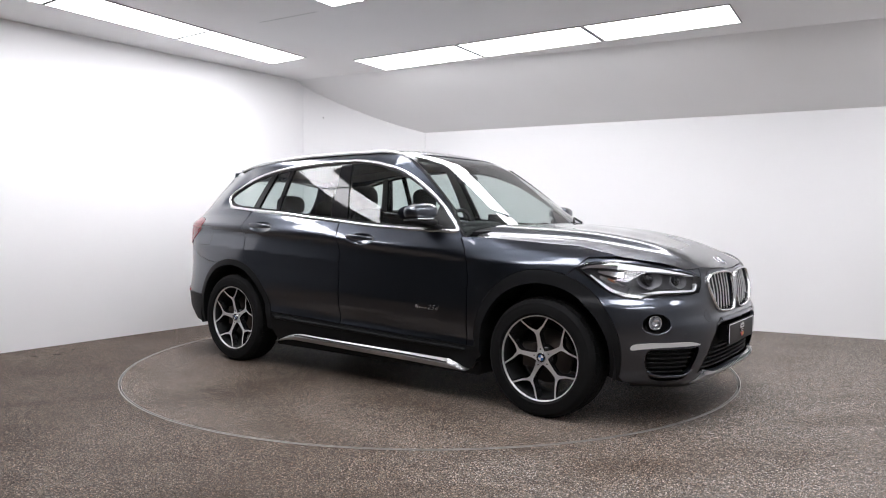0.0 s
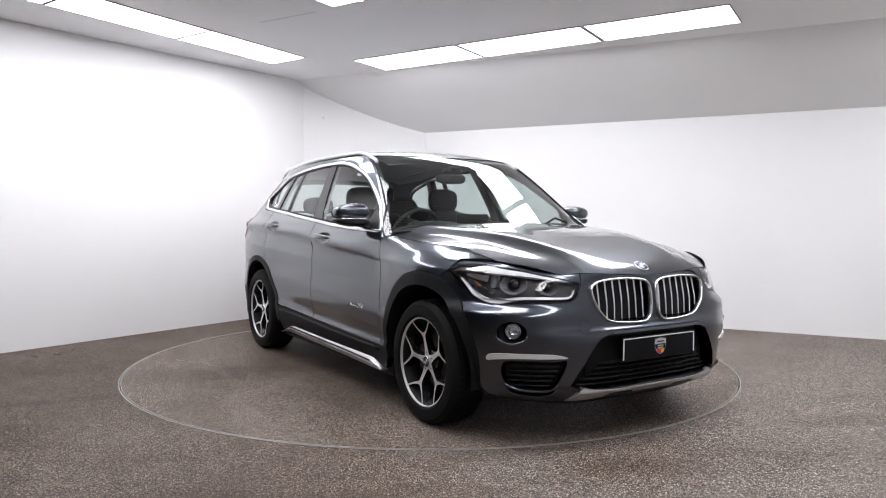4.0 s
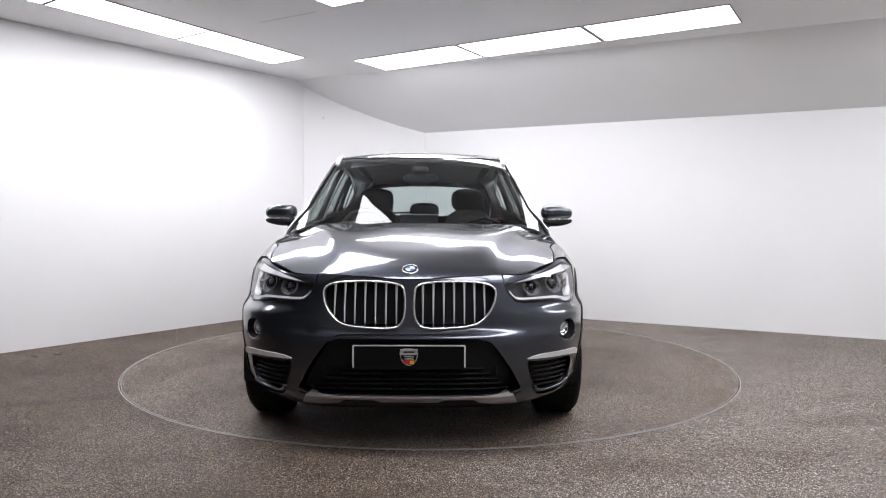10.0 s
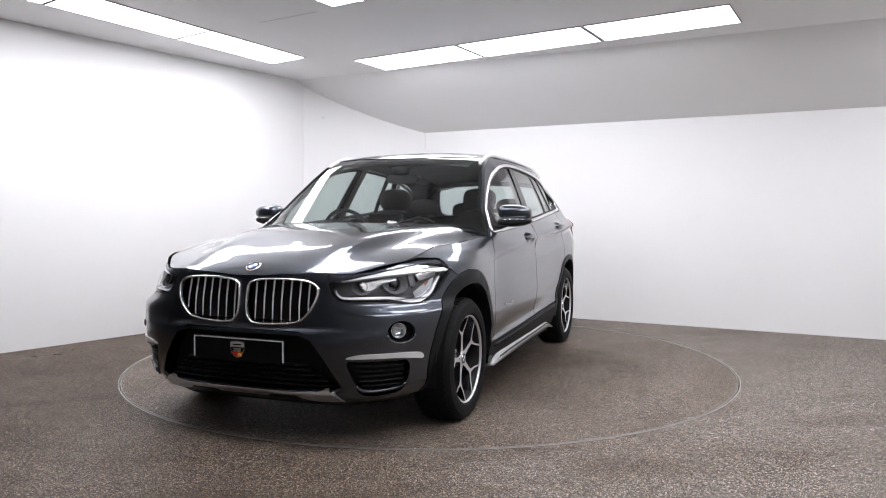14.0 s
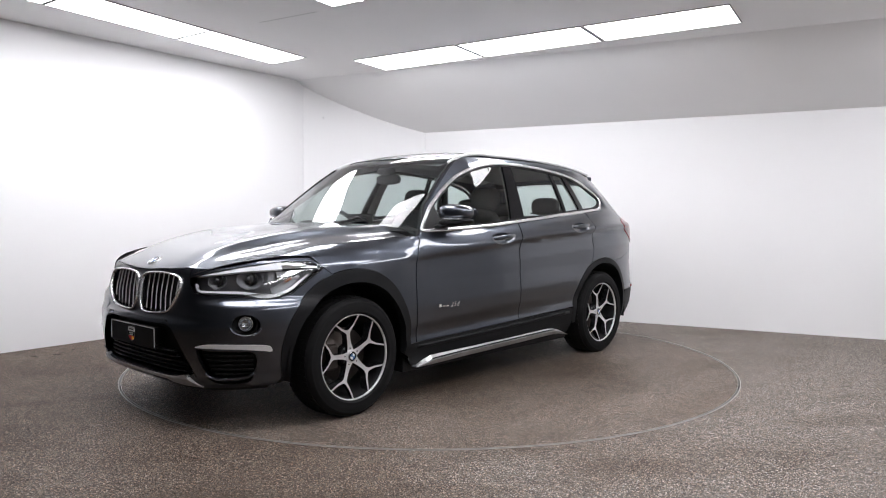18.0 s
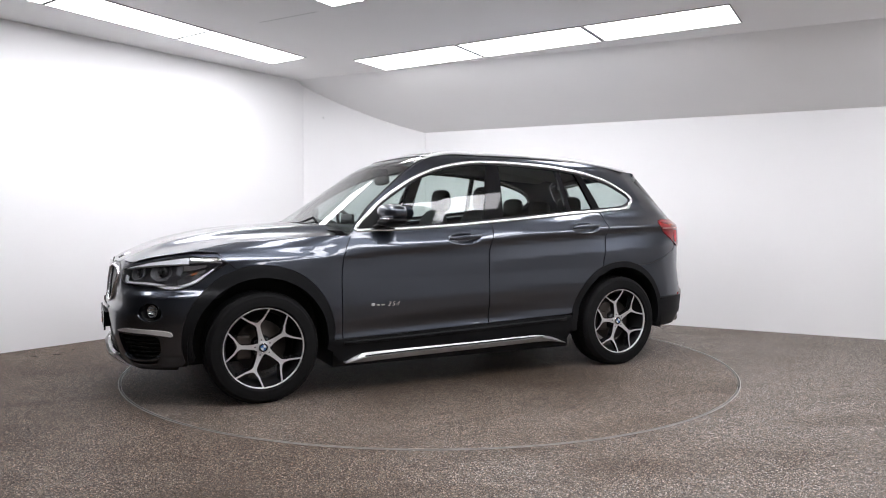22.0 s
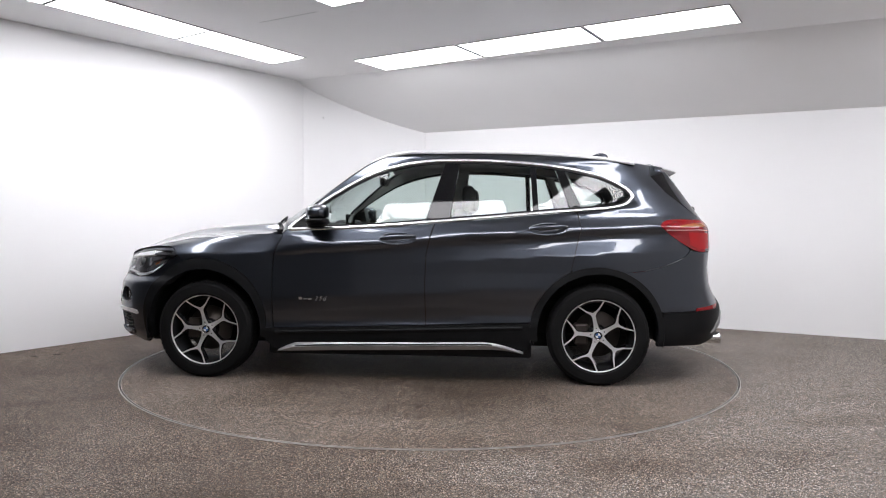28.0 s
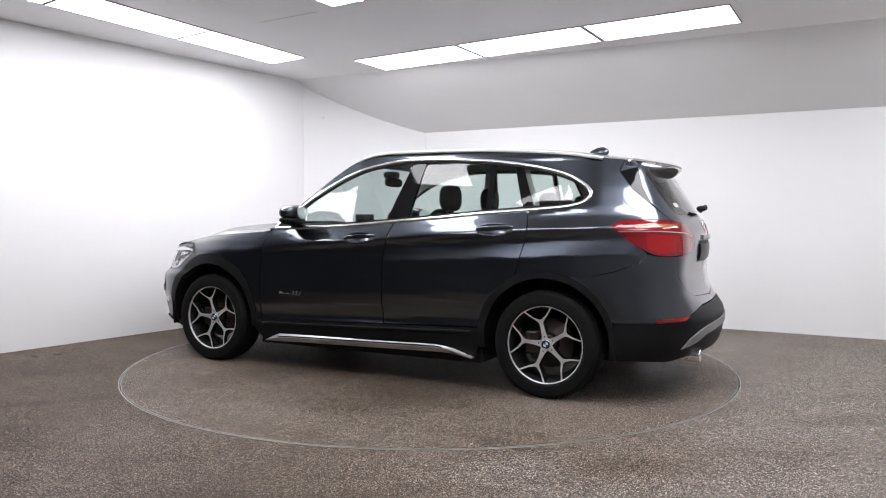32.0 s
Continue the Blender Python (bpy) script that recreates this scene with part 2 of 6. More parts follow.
def build_room_marks():
    """Board joint in the ceiling, a screw in the wall and scuffs on the floor."""
    a, b = Vector((-1.394, 0.318)), Vector((-0.88, -0.005))
    d = (b - a).normalized()
    n = Vector((-d.y, d.x)) * 0.0016
    q = [a - n, b - n, b + n, a + n]
    v = [(p.x, p.y, CEIL_Z - 0.0012) for p in q] + [(p.x, p.y, CEIL_Z + 0.01) for p in q]
    f = [(3, 2, 1, 0), (0, 1, 5, 4), (1, 2, 6, 5), (2, 3, 7, 6), (3, 0, 4, 7)]
    tagged(new("ceiling_joint", mesh_from("ceiling_joint", v, f, M_JOINT)), "thin grey board joint in the ceiling", "ceiling joint", kind="structure")
    for x, y, lx, ly, turn in ((-3.137, 0.09, 0.022, 0.010, 0.1), (-2.986, 0.168, 0.036, 0.012, 0.5), (-2.971, 0.385, 0.012, 0.012, 0.0)):
        c, sn = math.cos(turn), math.sin(turn)
        ring = []
        for i in range(14):
            t = 2 * math.pi * i / 14
            r = 1 + 0.25 * math.sin(3 * t + x * 9)
            px, py = lx * r * math.cos(t), ly * r * math.sin(t)
            ring.append((x + c * px - sn * py, y + sn * px + c * py))
        vs = [(px, py, 0.0) for px, py in ring] + [(x + (px - x) * 0.7, y + (py - y) * 0.7, 0.004) for px, py in ring]
        fs = [(i, (i + 1) % 14, 14 + (i + 1) % 14, 14 + i) for i in range(14)] + [tuple(range(14, 28))]
        tagged(new("floor_scuff", mesh_from("floor_scuff", vs, fs, M_SCUFF)), "small dark tar scuff on the gravel floor", "floor mark", group="floor scuffs")
    eye, d = Vector((0, -5.661, 1.109)), Vector((-0.14546, 0.98057, 0.13162))
    best = None
    for p, q in zip(ARC, ARC[1:]):
        e = q - p
        den = d.x * e.y - d.y * e.x
        k = ((p.x - eye.x) * e.y - (p.y - eye.y) * e.x) / den
        m = ((p.x - eye.x) * d.y - (p.y - eye.y) * d.x) / den
        if -0.01 <= m <= 1.01:
            best = eye + d * k
    if best is None:
        w = CORNER + RIGHT_DIR * TANGENT - Vector((eye.x, eye.y))
        den = d.x * RIGHT_DIR.y - d.y * RIGHT_DIR.x
        best = eye + d * ((w.x * RIGHT_DIR.y - w.y * RIGHT_DIR.x) / den)
    vs, fs = [], []
    for r, o in ((0.0065, -0.004), (0.0065, 0.003), (0.003, 0.005)):
        for i in range(10):
            t = 2 * math.pi * i / 10
            vs.append((best.x + r * math.cos(t), best.y - o, best.z + r * math.sin(t)))
    fs = [(k * 10 + i, k * 10 + (i + 1) % 10, k * 10 + 10 + (i + 1) % 10, k * 10 + 10 + i) for k in range(2) for i in range(10)] + [tuple(range(20, 30))]
    tagged(new("wall_screw", mesh_from("wall_screw", vs, fs, M_SCUFF)), "small dark screw head in the white wall", "screw")


M_JOINT = mat("joint_grey", (0.30, 0.30, 0.30), 0.8)
M_SCUFF = mat("dark_scuff", (0.03, 0.028, 0.026), 0.7, 0, 0.2)
build_room()
build_lights()
build_room_marks()


# ---------------------------------------------------------------- the turntable
def build_turntable():
    e = new("turntable")
    n = 160
    verts = [(0, 0, 0)] + [(r * math.cos(2 * math.pi * i / n), r * math.sin(2 * math.pi * i / n), z)
                           for r, z in ((RING_R - 0.0175, 0.0), (RING_R - 0.0175, -0.06)) for i in range(n)]
    faces = [(0, 1 + i, 1 + (i + 1) % n) for i in range(n)]
    faces += [(1 + i, 1 + n + i, 1 + n + (i + 1) % n, 1 + (i + 1) % n) for i in range(n)]
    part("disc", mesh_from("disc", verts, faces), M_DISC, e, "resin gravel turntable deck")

    def ring(r0, r1, z0, z1):
        vs = [(r * math.cos(2 * math.pi * i / n), r * math.sin(2 * math.pi * i / n), z) for r, z in ((r0, z0), (r0, z1), (r1, z1), (r1, z0)) for i in range(n)]
        fs = [(k * n + i, k * n + (i + 1) % n, ((k + 1) % 4) * n + (i + 1) % n, ((k + 1) % 4) * n + i) for k in range(4) for i in range(n)]
        return vs, fs
    part("inner_trim", mesh_from("inner_trim", *ring(RING_R - 0.017, RING_R - 0.0135, -0.05, 0.002)), M_RING, e, "thin metal edge trim")
    tagged(e, "round motorised turntable flush with the gravel floor", "turntable")
    tr = new("turntable_surround", mesh_from("turntable_surround", *ring(RING_R - 0.003, RING_R + 0.0028, -0.05, 0.002), M_RING))
    tagged(tr, "thin metal ring round the turntable gap", "floor trim", kind="structure")
    pit = new("turntable_pit", mesh_from("turntable_pit", *ring(RING_R - 0.10, RING_R + 0.02, -0.12, -0.055), M_GAP))
    tagged(pit, "dark gap below the turntable edge", "pit", kind="structure")
    return e


TURNTABLE = build_turntable()


# ---------------------------------------------------------------- the car's surfaces
# Car space: x to the front, y to its left, z up, origin on the ground midway between the axles.
# The flanks, nose and tail are one belt: a plan curve, inset by a depth that varies with height.
HALF_W, NOSE_X, TAIL_X = 0.905, 2.165, -2.25


def plan_curve():
    pts = []
    for i in range(400):                       # nose, centre to flank
        y = HALF_W * math.sin(math.pi / 2 * i / 400) ** 1.0
        pts.append((0.6 + (NOSE_X - 0.6) * (1 - (y / HALF_W) ** 3.3) ** (1 / 5.5), y))
    for i in range(201):
        pts.append((0.6 - 1.2 * i / 200, HALF_W))
    for i in range(399, -1, -1):
        y = HALF_W * math.sin(math.pi / 2 * i / 400)
        pts.append((-0.6 + (TAIL_X + 0.6) * (1 - (y / HALF_W) ** 3.5) ** (1 / 5.5), y))
    p = np.array(pts)
    seg = np.hypot(*np.diff(p, axis=0).T)
    cum = np.concatenate([[0], np.cumsum(seg)])
    s = np.linspace(0, cum[-1], 3001)
    x, y = np.interp(s, cum, p[:, 0]), np.interp(s, cum, p[:, 1])
    k = np.exp(-0.5 * (np.arange(-60, 61) / 22.0) ** 2)
    k /= k.sum()
    full_x = np.concatenate([x[1:121][::-1], x, x[-121:-1][::-1]])
    full_y = np.concatenate([-y[1:121][::-1], y, -y[-121:-1][::-1]])
    x = np.convolve(full_x, k, "same")[120:-120]
    y = np.convolve(full_y, k, "same")[120:-120]
    dx, dy = np.gradient(x), np.gradient(y)
    n = np.hypot(dx, dy)
    return s, x, y, dy / n, -dx / n


PS, PX, PY, PNX, PNY = plan_curve()
S_END = PS[-1]


def s_at_x(x):
    """Arc length along the left flank at x."""
    return float(np.interp(-x, -PX[100:-100], PS[100:-100]))


def s_front(y):
    """Arc length on the nose at |y|, with the sign of y."""
    return math.copysign(float(np.interp(abs(y), PY[:1200], PS[:1200])), y)


def s_rear(y):
    return float(np.interp(-abs(y), -PY[1800:], PS[1800:]))


STATIONS = [
    (0.0, [(0.18, 0.14), (0.235, 0.05), (0.28, 0.02), (0.40, 0.0), (0.52, -0.008), (0.555, 0.0), (0.59, 0.030), (0.64, 0.034), (0.72, 0.042), (0.82, 0.060), (0.86, 0.078), (0.89, 0.100), (0.92, 0.135), (0.96, 0.20)]),
    (s_front(0.45), [(0.18, 0.14), (0.235, 0.05), (0.28, 0.02), (0.40, 0.0), (0.52, -0.004), (0.553, 0.0), (0.588, 0.026), (0.66, 0.030), (0.72, 0.042), (0.80, 0.062), (0.84, 0.082), (0.87, 0.110), (0.90, 0.150), (0.94, 0.22)]),
    (s_front(0.74), [(0.18, 0.15), (0.24, 0.068), (0.31, 0.014), (0.42, -0.007), (0.55, -0.018), (0.638, -0.012), (0.652, -0.004), (0.688, 0.034), (0.75, 0.045), (0.82, 0.075), (0.885, 0.12), (0.95, 0.27)]),
    (s_at_x(1.62), [(0.18, 0.05), (0.30, 0.000), (0.50, -0.029), (0.64, -0.027), (0.655, -0.022), (0.69, 0.004), (0.78, 0.018), (0.85, 0.04), (0.90, 0.08), (0.935, 0.14), (0.98, 0.27)]),
    (s_at_x(1.335), [(0.18, 0.01), (0.40, -0.022), (0.65, -0.028), (0.80, -0.018), (0.855, -0.004), (0.88, 0.014), (0.93, 0.052), (0.965, 0.105), (1.0, 0.19), (1.05, 0.32)]),
    (s_at_x(0.85), [(0.18, 0.06), (0.30, 0.02), (0.345, 0.006), (0.365, 0.008), (0.385, 0.014), (0.42, 0.010), (0.465, 0.0), (0.56, -0.002), (0.72, 0.004), (0.86, 0.004), (0.885, 0.013), (0.92, 0.024), (0.98, 0.047), (1.03, 0.078), (1.09, 0.108), (1.18, 0.145), (1.30, 0.20), (1.45, 0.28)]),
    (s_at_x(0.40), [(0.18, 0.06), (0.30, 0.02), (0.355, 0.006), (0.372, 0.009), (0.395, 0.022), (0.435, 0.016), (0.485, -0.001), (0.58, -0.008), (0.72, 0.002), (0.86, 0.000), (0.915, -0.004), (0.942, 0.005), (1.03, 0.059), (1.15, 0.112), (1.30, 0.17), (1.42, 0.235), (1.50, 0.30)]),
    (s_at_x(-0.10), [(0.18, 0.06), (0.30, 0.02), (0.37, 0.006), (0.388, 0.009), (0.412, 0.024), (0.455, 0.017), (0.51, -0.001), (0.60, -0.008), (0.72, 0.002), (0.86, 0.000), (0.935, -0.009), (0.958, -0.001), (1.05, 0.058), (1.20, 0.118), (1.35, 0.178), (1.47, 0.235), (1.53, 0.275), (1.58, 0.36)]),
    (s_at_x(-0.85), [(0.18, 0.06), (0.30, 0.02), (0.39, 0.006), (0.42, 0.008), (0.455, 0.016), (0.52, 0.010), (0.57, -0.002), (0.64, -0.008), (0.74, 0.003), (0.90, 0.000), (0.995, -0.011), (1.018, -0.001), (1.11, 0.064), (1.25, 0.118), (1.40, 0.185), (1.47, 0.228), (1.53, 0.275), (1.58, 0.36)]),
    (s_at_x(-1.335), [(0.18, 0.02), (0.40, -0.012), (0.65, -0.02), (0.82, -0.016), (0.93, -0.006), (1.04, 0.0), (1.075, 0.035), (1.11, 0.064), (1.15, 0.082), (1.30, 0.144), (1.42, 0.21), (1.49, 0.26), (1.55, 0.34)]),
    (s_at_x(-1.70), [(0.18, 0.05), (0.30, 0.005), (0.50, -0.01), (0.66, -0.012), (0.80, -0.014), (0.93, -0.014), (1.05, -0.006), (1.085, 0.038), (1.12, 0.074), (1.18, 0.110), (1.30, 0.194), (1.42, 0.293), (1.50, 0.365), (1.56, 0.45)]),
    (s_rear(0.76), [(0.18, 0.115), (0.26, 0.035), (0.36, -0.010), (0.50, -0.025), (0.60, -0.010), (0.72, 0.002), (0.88, 0.003), (1.05, 0.012), (1.085, 0.055), (1.12, 0.088), (1.20, 0.156), (1.30, 0.234), (1.40, 0.316), (1.50, 0.405)]),
    (s_rear(0.50), [(0.18, 0.115), (0.26, 0.035), (0.38, 0.000), (0.50, -0.005), (0.57, 0.035), (0.66, 0.085), (0.78, 0.105), (0.90, 0.090), (1.02, 0.100), (1.08, 0.125), (1.20, 0.205), (1.35, 0.300), (1.50, 0.410)]),
    (S_END, [(0.18, 0.105), (0.26, 0.025), (0.38, -0.015), (0.50, -0.020), (0.56, 0.025), (0.64, 0.085), (0.76, 0.110), (0.90, 0.090), (1.02, 0.095), (1.08, 0.120), (1.20, 0.200), (1.35, 0.295), (1.50, 0.400)]),
]
ZG = np.linspace(0.10, 1.70, 641)


def smooth_profile(knots):
    z, d = np.array(knots).T
    lo, hi = (d[1] - d[0]) / (z[1] - z[0]), (d[-1] - d[-2]) / (z[-1] - z[-2])
    v = np.interp(ZG, z, d)
    v = np.where(ZG < z[0], d[0] + (ZG - z[0]) * lo, v)
    v = np.where(ZG > z[-1], d[-1] + (ZG - z[-1]) * hi, v)
    k = np.exp(-0.5 * (np.arange(-40, 41) / 3.2) ** 2)
    k /= k.sum()
    pad = np.concatenate([2 * v[0] - v[1:41][::-1], v, 2 * v[-1] - v[-41:-1][::-1]])
    return np.convolve(pad, k, "same")[40:-40]


ST_S = np.array([a for a, _ in STATIONS])
ST_D = np.array([smooth_profile(k) for _, k in STATIONS])


def build_inset():
    """Inset on a regular grid of s and z: cubic in s between the stations."""
    sg = np.linspace(0, S_END, 1201)
    h = np.diff(ST_S)[:, None]
    slope = np.diff(ST_D, axis=0) / h
    m = np.zeros_like(ST_D)
    m[1:-1] = (slope[:-1] * h[1:] + slope[1:] * h[:-1]) / (h[1:] + h[:-1])
    i = np.clip(np.searchsorted(ST_S, sg, "right") - 1, 0, len(ST_S) - 2)
    hh = (ST_S[i + 1] - ST_S[i])
    u = ((sg - ST_S[i]) / hh)[:, None]
    hh = hh[:, None]
    d = ((2 * u ** 3 - 3 * u ** 2 + 1) * ST_D[i] + (u ** 3 - 2 * u ** 2 + u) * hh * m[i]
         + (-2 * u ** 3 + 3 * u ** 2) * ST_D[i + 1] + (u ** 3 - u ** 2) * hh * m[i + 1])
    # the crease that runs through the door handles up to the tail lights, with a soft hollow below it
    x = np.interp(sg, PS, PX)[:, None]
    zc = np.interp(-x, [-1.2, -0.36, 0.18, 1.66, 2.1], [0.855, 0.915, 0.965, 1.045, 1.06])
    rear = np.clip((0.15 - x) / 0.7, 0, 1)
    rear = rear * rear * (3 - 2 * rear)
    fade = np.clip((1.0 - x) / 0.25, 0, 1) * np.clip((x + 2.0) / 0.35, 0, 1)
    fade = fade * fade * (3 - 2 * fade) * (0.014 + 0.022 * rear)
    under = ZG[None, :] - (zc - 0.040)
    soft_low = np.exp(-(under / 0.115) ** 2)
    ramp_low = np.clip(1 + under / 0.118, 0, 1)
    ramp_low = ramp_low * (1 - 0.25 * np.exp(-((1 - ramp_low) / 0.12) ** 2) * ramp_low)
    low = soft_low * (1 - rear) + ramp_low * rear
    high = np.exp(-(under / 0.024) ** 2) * (1 - 0.25 * rear)
    d = d + fade * np.where(under < 0, low, high)
    # above the waist the side glass keeps one tumblehome along the whole cabin
    z = ZG[None, :]
    zb = np.interp(-x, [-0.76, -0.05, 0.594, 0.933, 1.27, 1.5], [1.02, 1.043, 1.096, 1.127, 1.16, 1.20])
    lean = 0.060 + 0.335 * (z - 1.04) + 0.22 * (z - 1.04) ** 2 + 0.22 * np.clip(-1.0 - x, 0, 1) ** 2
    lean = lean + 0.05 * (1 - np.exp(-np.clip(x - 0.1, 0, 2) / 0.25)) * np.clip((z - 1.02) / 0.14, 0, 1)
    a = np.clip((z - zb + 0.035) / 0.06, 0, 1)
    b = np.clip((z - 1.46) / 0.08, 0, 1)
    c = np.clip((0.92 - x) / 0.15, 0, 1) * np.clip((x + 1.66) / 0.25, 0, 1)
    k = a * a * (3 - 2 * a) * (1 - b * b * (3 - 2 * b)) * c * c * (3 - 2 * c)
    return d * (1 - k) + lean * k


DG = build_inset()


def inset(s, z):
    a = np.clip(np.abs(s) / S_END * 1200, 0, 1199.999)
    b = np.clip((z - 0.10) / 1.60 * 640, 0, 639.999)
    i, j = a.astype(int), b.astype(int)
    u, v = a - i, b - j
    return DG[i, j] * (1 - u) * (1 - v) + DG[i + 1, j] * u * (1 - v) + DG[i, j + 1] * (1 - u) * v + DG[i + 1, j + 1] * u * v


def belt(s, z, out=0.0):
    """Points of the belt at arc length s (negative on the right side) and height z, moved outwards by out."""
    s, z = np.asarray(s, float), np.asarray(z, float)
    s = np.where(s > S_END, s - 2 * S_END, s)
    a = np.abs(s)
    d = inset(s, z) - out
    x = np.interp(a, PS, PX) - np.interp(a, PS, PNX) * d
    y = np.interp(a, PS, PY) - np.interp(a, PS, PNY) * d
    return np.stack([x, np.where(s < 0, -y, y), z], -1)


def spline_at(x, knots):
    """Smooth curve through knots with rising x."""
    k = np.array(knots)
    kx, kz = k[:, 0], k[:, 1]
    m = np.gradient(kz, kx)
    i = np.clip(np.searchsorted(kx, x, "right") - 1, 0, len(kx) - 2)
    h = kx[i + 1] - kx[i]
    u = np.clip((x - kx[i]) / h, -0.5, 1.5)
    return ((2 * u ** 3 - 3 * u ** 2 + 1) * kz[i] + (u ** 3 - 2 * u ** 2 + u) * h * m[i]
            + (-2 * u ** 3 + 3 * u ** 2) * kz[i + 1] + (u ** 3 - u ** 2) * h * m[i + 1])


def hood(x, y):
    """Height of the bonnet."""
    x, y = np.asarray(x, float), np.abs(np.asarray(y, float))
    z = spline_at(x, [(0.7, 1.09), (0.95, 1.076), (1.087, 1.064), (1.269, 1.047), (1.497, 1.017), (1.726, 0.968), (1.90, 0.920), (1.97, 0.893), (2.03, 0.866), (2.075, 0.840), (2.105, 0.817), (2.13, 0.785), (2.2, 0.69)])
    fore = np.clip((x - 1.72) / 0.30, 0, 1)
    fore = fore * fore * (3 - 2 * fore)
    ridge = 0.62 - 0.31 * (x - 0.9) / 1.15
    off = y - ridge
    crest = np.where(off < 0, np.exp(-(off / 0.17) ** 2), np.exp(-(off / 0.060) ** 2))
    z = z - (0.074 - 0.030 * fore) * (y / 0.78) ** 2.2 + 0.021 * (1 - 0.85 * fore) * crest
    z = z - 0.048 * fore * np.clip((y - 0.41) / 0.35, 0, 1.2)
    valley = np.exp(-((y - ridge - 0.13) / 0.06) ** 2) * 0.005 * (1 - fore)
    return z - valley


def upper(x, y):
    """Height of windscreen and roof."""
    x, y = np.asarray(x, float), np.abs(np.asarray(y, float))
    w = np.clip((x + 0.25) / 0.6, 0, 1)
    q = x + w * w * (3 - 2 * w) * (0.03 * y ** 2 + 0.38 * y ** 4)
    z = spline_at(q, [(-2.2, 1.41), (-1.97, 1.455), (-1.75, 1.5), (-1.4, 1.555), (-1.0, 1.592), (-0.6, 1.606), (-0.2, 1.603), (0.0, 1.589), (0.105, 1.569), (0.196, 1.541), (0.30, 1.496), (0.43, 1.414), (0.556, 1.330), (0.734, 1.208), (0.866, 1.119), (1.0, 1.03), (1.15, 0.93)])
    return z - 0.055 * (y / 0.62) ** 2.6 * (1 - 0.75 * w)


def seam(s, cap):
    """Height at which the belt meets a capping surface, at arc length s."""
    s = np.asarray(s, float)
    lo, hi = np.full(s.shape, 0.80), np.full(s.shape, 1.62)
    for _ in range(40):
        mid = (lo + hi) / 2
        p = belt(s, mid)
        below = p[..., 2] < cap(p[..., 0], p[..., 1])
        lo, hi = np.where(below, mid, lo), np.where(below, hi, mid)
    return (lo + hi) / 2


from mathutils.geometry import delaunay_2d_cdt


def normals_of(surf, uv):
    e = 0.003
    du = surf(uv[:, 0] + e, uv[:, 1]) - surf(uv[:, 0] - e, uv[:, 1])
    dv = surf(uv[:, 0], uv[:, 1] + e) - surf(uv[:, 0], uv[:, 1] - e)
    n = np.cross(du, dv)
    return n / np.maximum(np.linalg.norm(n, axis=1), 1e-9)[:, None]


def belt_surf(out=0.0):
    return lambda s, z: belt(s, z, out)


def top_surf(f, up=0.0):
    return lambda x, y: np.stack([np.asarray(x, float), np.asarray(y, float), f(x, y) + up], -1)


def curve(pts, n=8, closed=False):
    """Catmull-Rom curve through a few points."""
    p = [np.array(q, float) for q in pts]
    m = len(p)
    out = []
    for i in range(m if closed else m - 1):
        a, b = p[i], p[(i + 1) % m]
        a0 = p[i - 1] if closed or i else 2 * a - b
        b1 = p[(i + 2) % m] if closed or i < m - 2 else 2 * b - a
        for k in range(n):
            t = k / n
            out.append(0.5 * (2 * a + (b - a0) * t + (2 * a0 - 5 * a + 4 * b - b1) * t * t + (3 * a - a0 - 3 * b + b1) * t ** 3))
    if not closed:
        out.append(p[-1])
    return out


def arc_pts(cx, cz, r, a0, a1, n=24):
    return [np.array((cx + r * math.cos(radians(a0 + (a1 - a0) * i / n)), cz + r * math.sin(radians(a0 + (a1 - a0) * i / n)))) for i in range(n + 1)]


def area2(p):
    q = np.array(p)
    return float(np.sum(q[:, 0] * np.roll(q[:, 1], -1) - np.roll(q[:, 0], -1) * q[:, 1]))


def tidy(p, step=0.022):
    """Counter-clockwise, no doubled points, no long edges."""
    q = [np.array(p[0], float)]
    for a in p[1:]:
        a = np.array(a, float)
        if np.hypot(*(a - q[-1])) > 0.0015:
            q.append(a)
    if np.hypot(*(q[0] - q[-1])) < 0.0015:
        q.pop()
    if area2(q) < 0:
        q.reverse()
    out = []
    for i, a in enumerate(q):
        b = q[(i + 1) % len(q)]
        k = max(1, int(math.ceil(np.hypot(*(b - a)) / step)))
        out += [a + (b - a) * j / k for j in range(k)]
    return np.array(out)


def shrink(p, d):
    """Moves a counter-clockwise outline inwards by d (outwards if negative)."""
    if not d:
        return p
    e = np.roll(p, -1, 0) - p
    e /= np.maximum(np.linalg.norm(e, axis=1), 1e-9)[:, None]
    n = np.stack([-e[:, 1], e[:, 0]], 1)
    v = n + np.roll(n, 1, 0)
    ln = np.maximum((v * v).sum(1), 0.6)
    return p + v * (2 * d / ln)[:, None]


def inside(pts, poly):
    x, y = pts[:, 0], pts[:, 1]
    r = np.zeros(len(pts), bool)
    a, b = poly, np.roll(poly, -1, 0)
    for (ax, ay), (bx, by) in zip(a, b):
        if ay == by:
            continue
        r ^= ((ay > y) != (by > y)) & (x < (bx - ax) * (y - ay) / (by - ay) + ax)
    return r


def near_edge(pts, poly, d):
    dist = np.full(len(pts), 9.0)
    for q in poly:
        dist = np.minimum(dist, (pts[:, 0] - q[0]) ** 2 + (pts[:, 1] - q[1]) ** 2)
    return dist < d * d


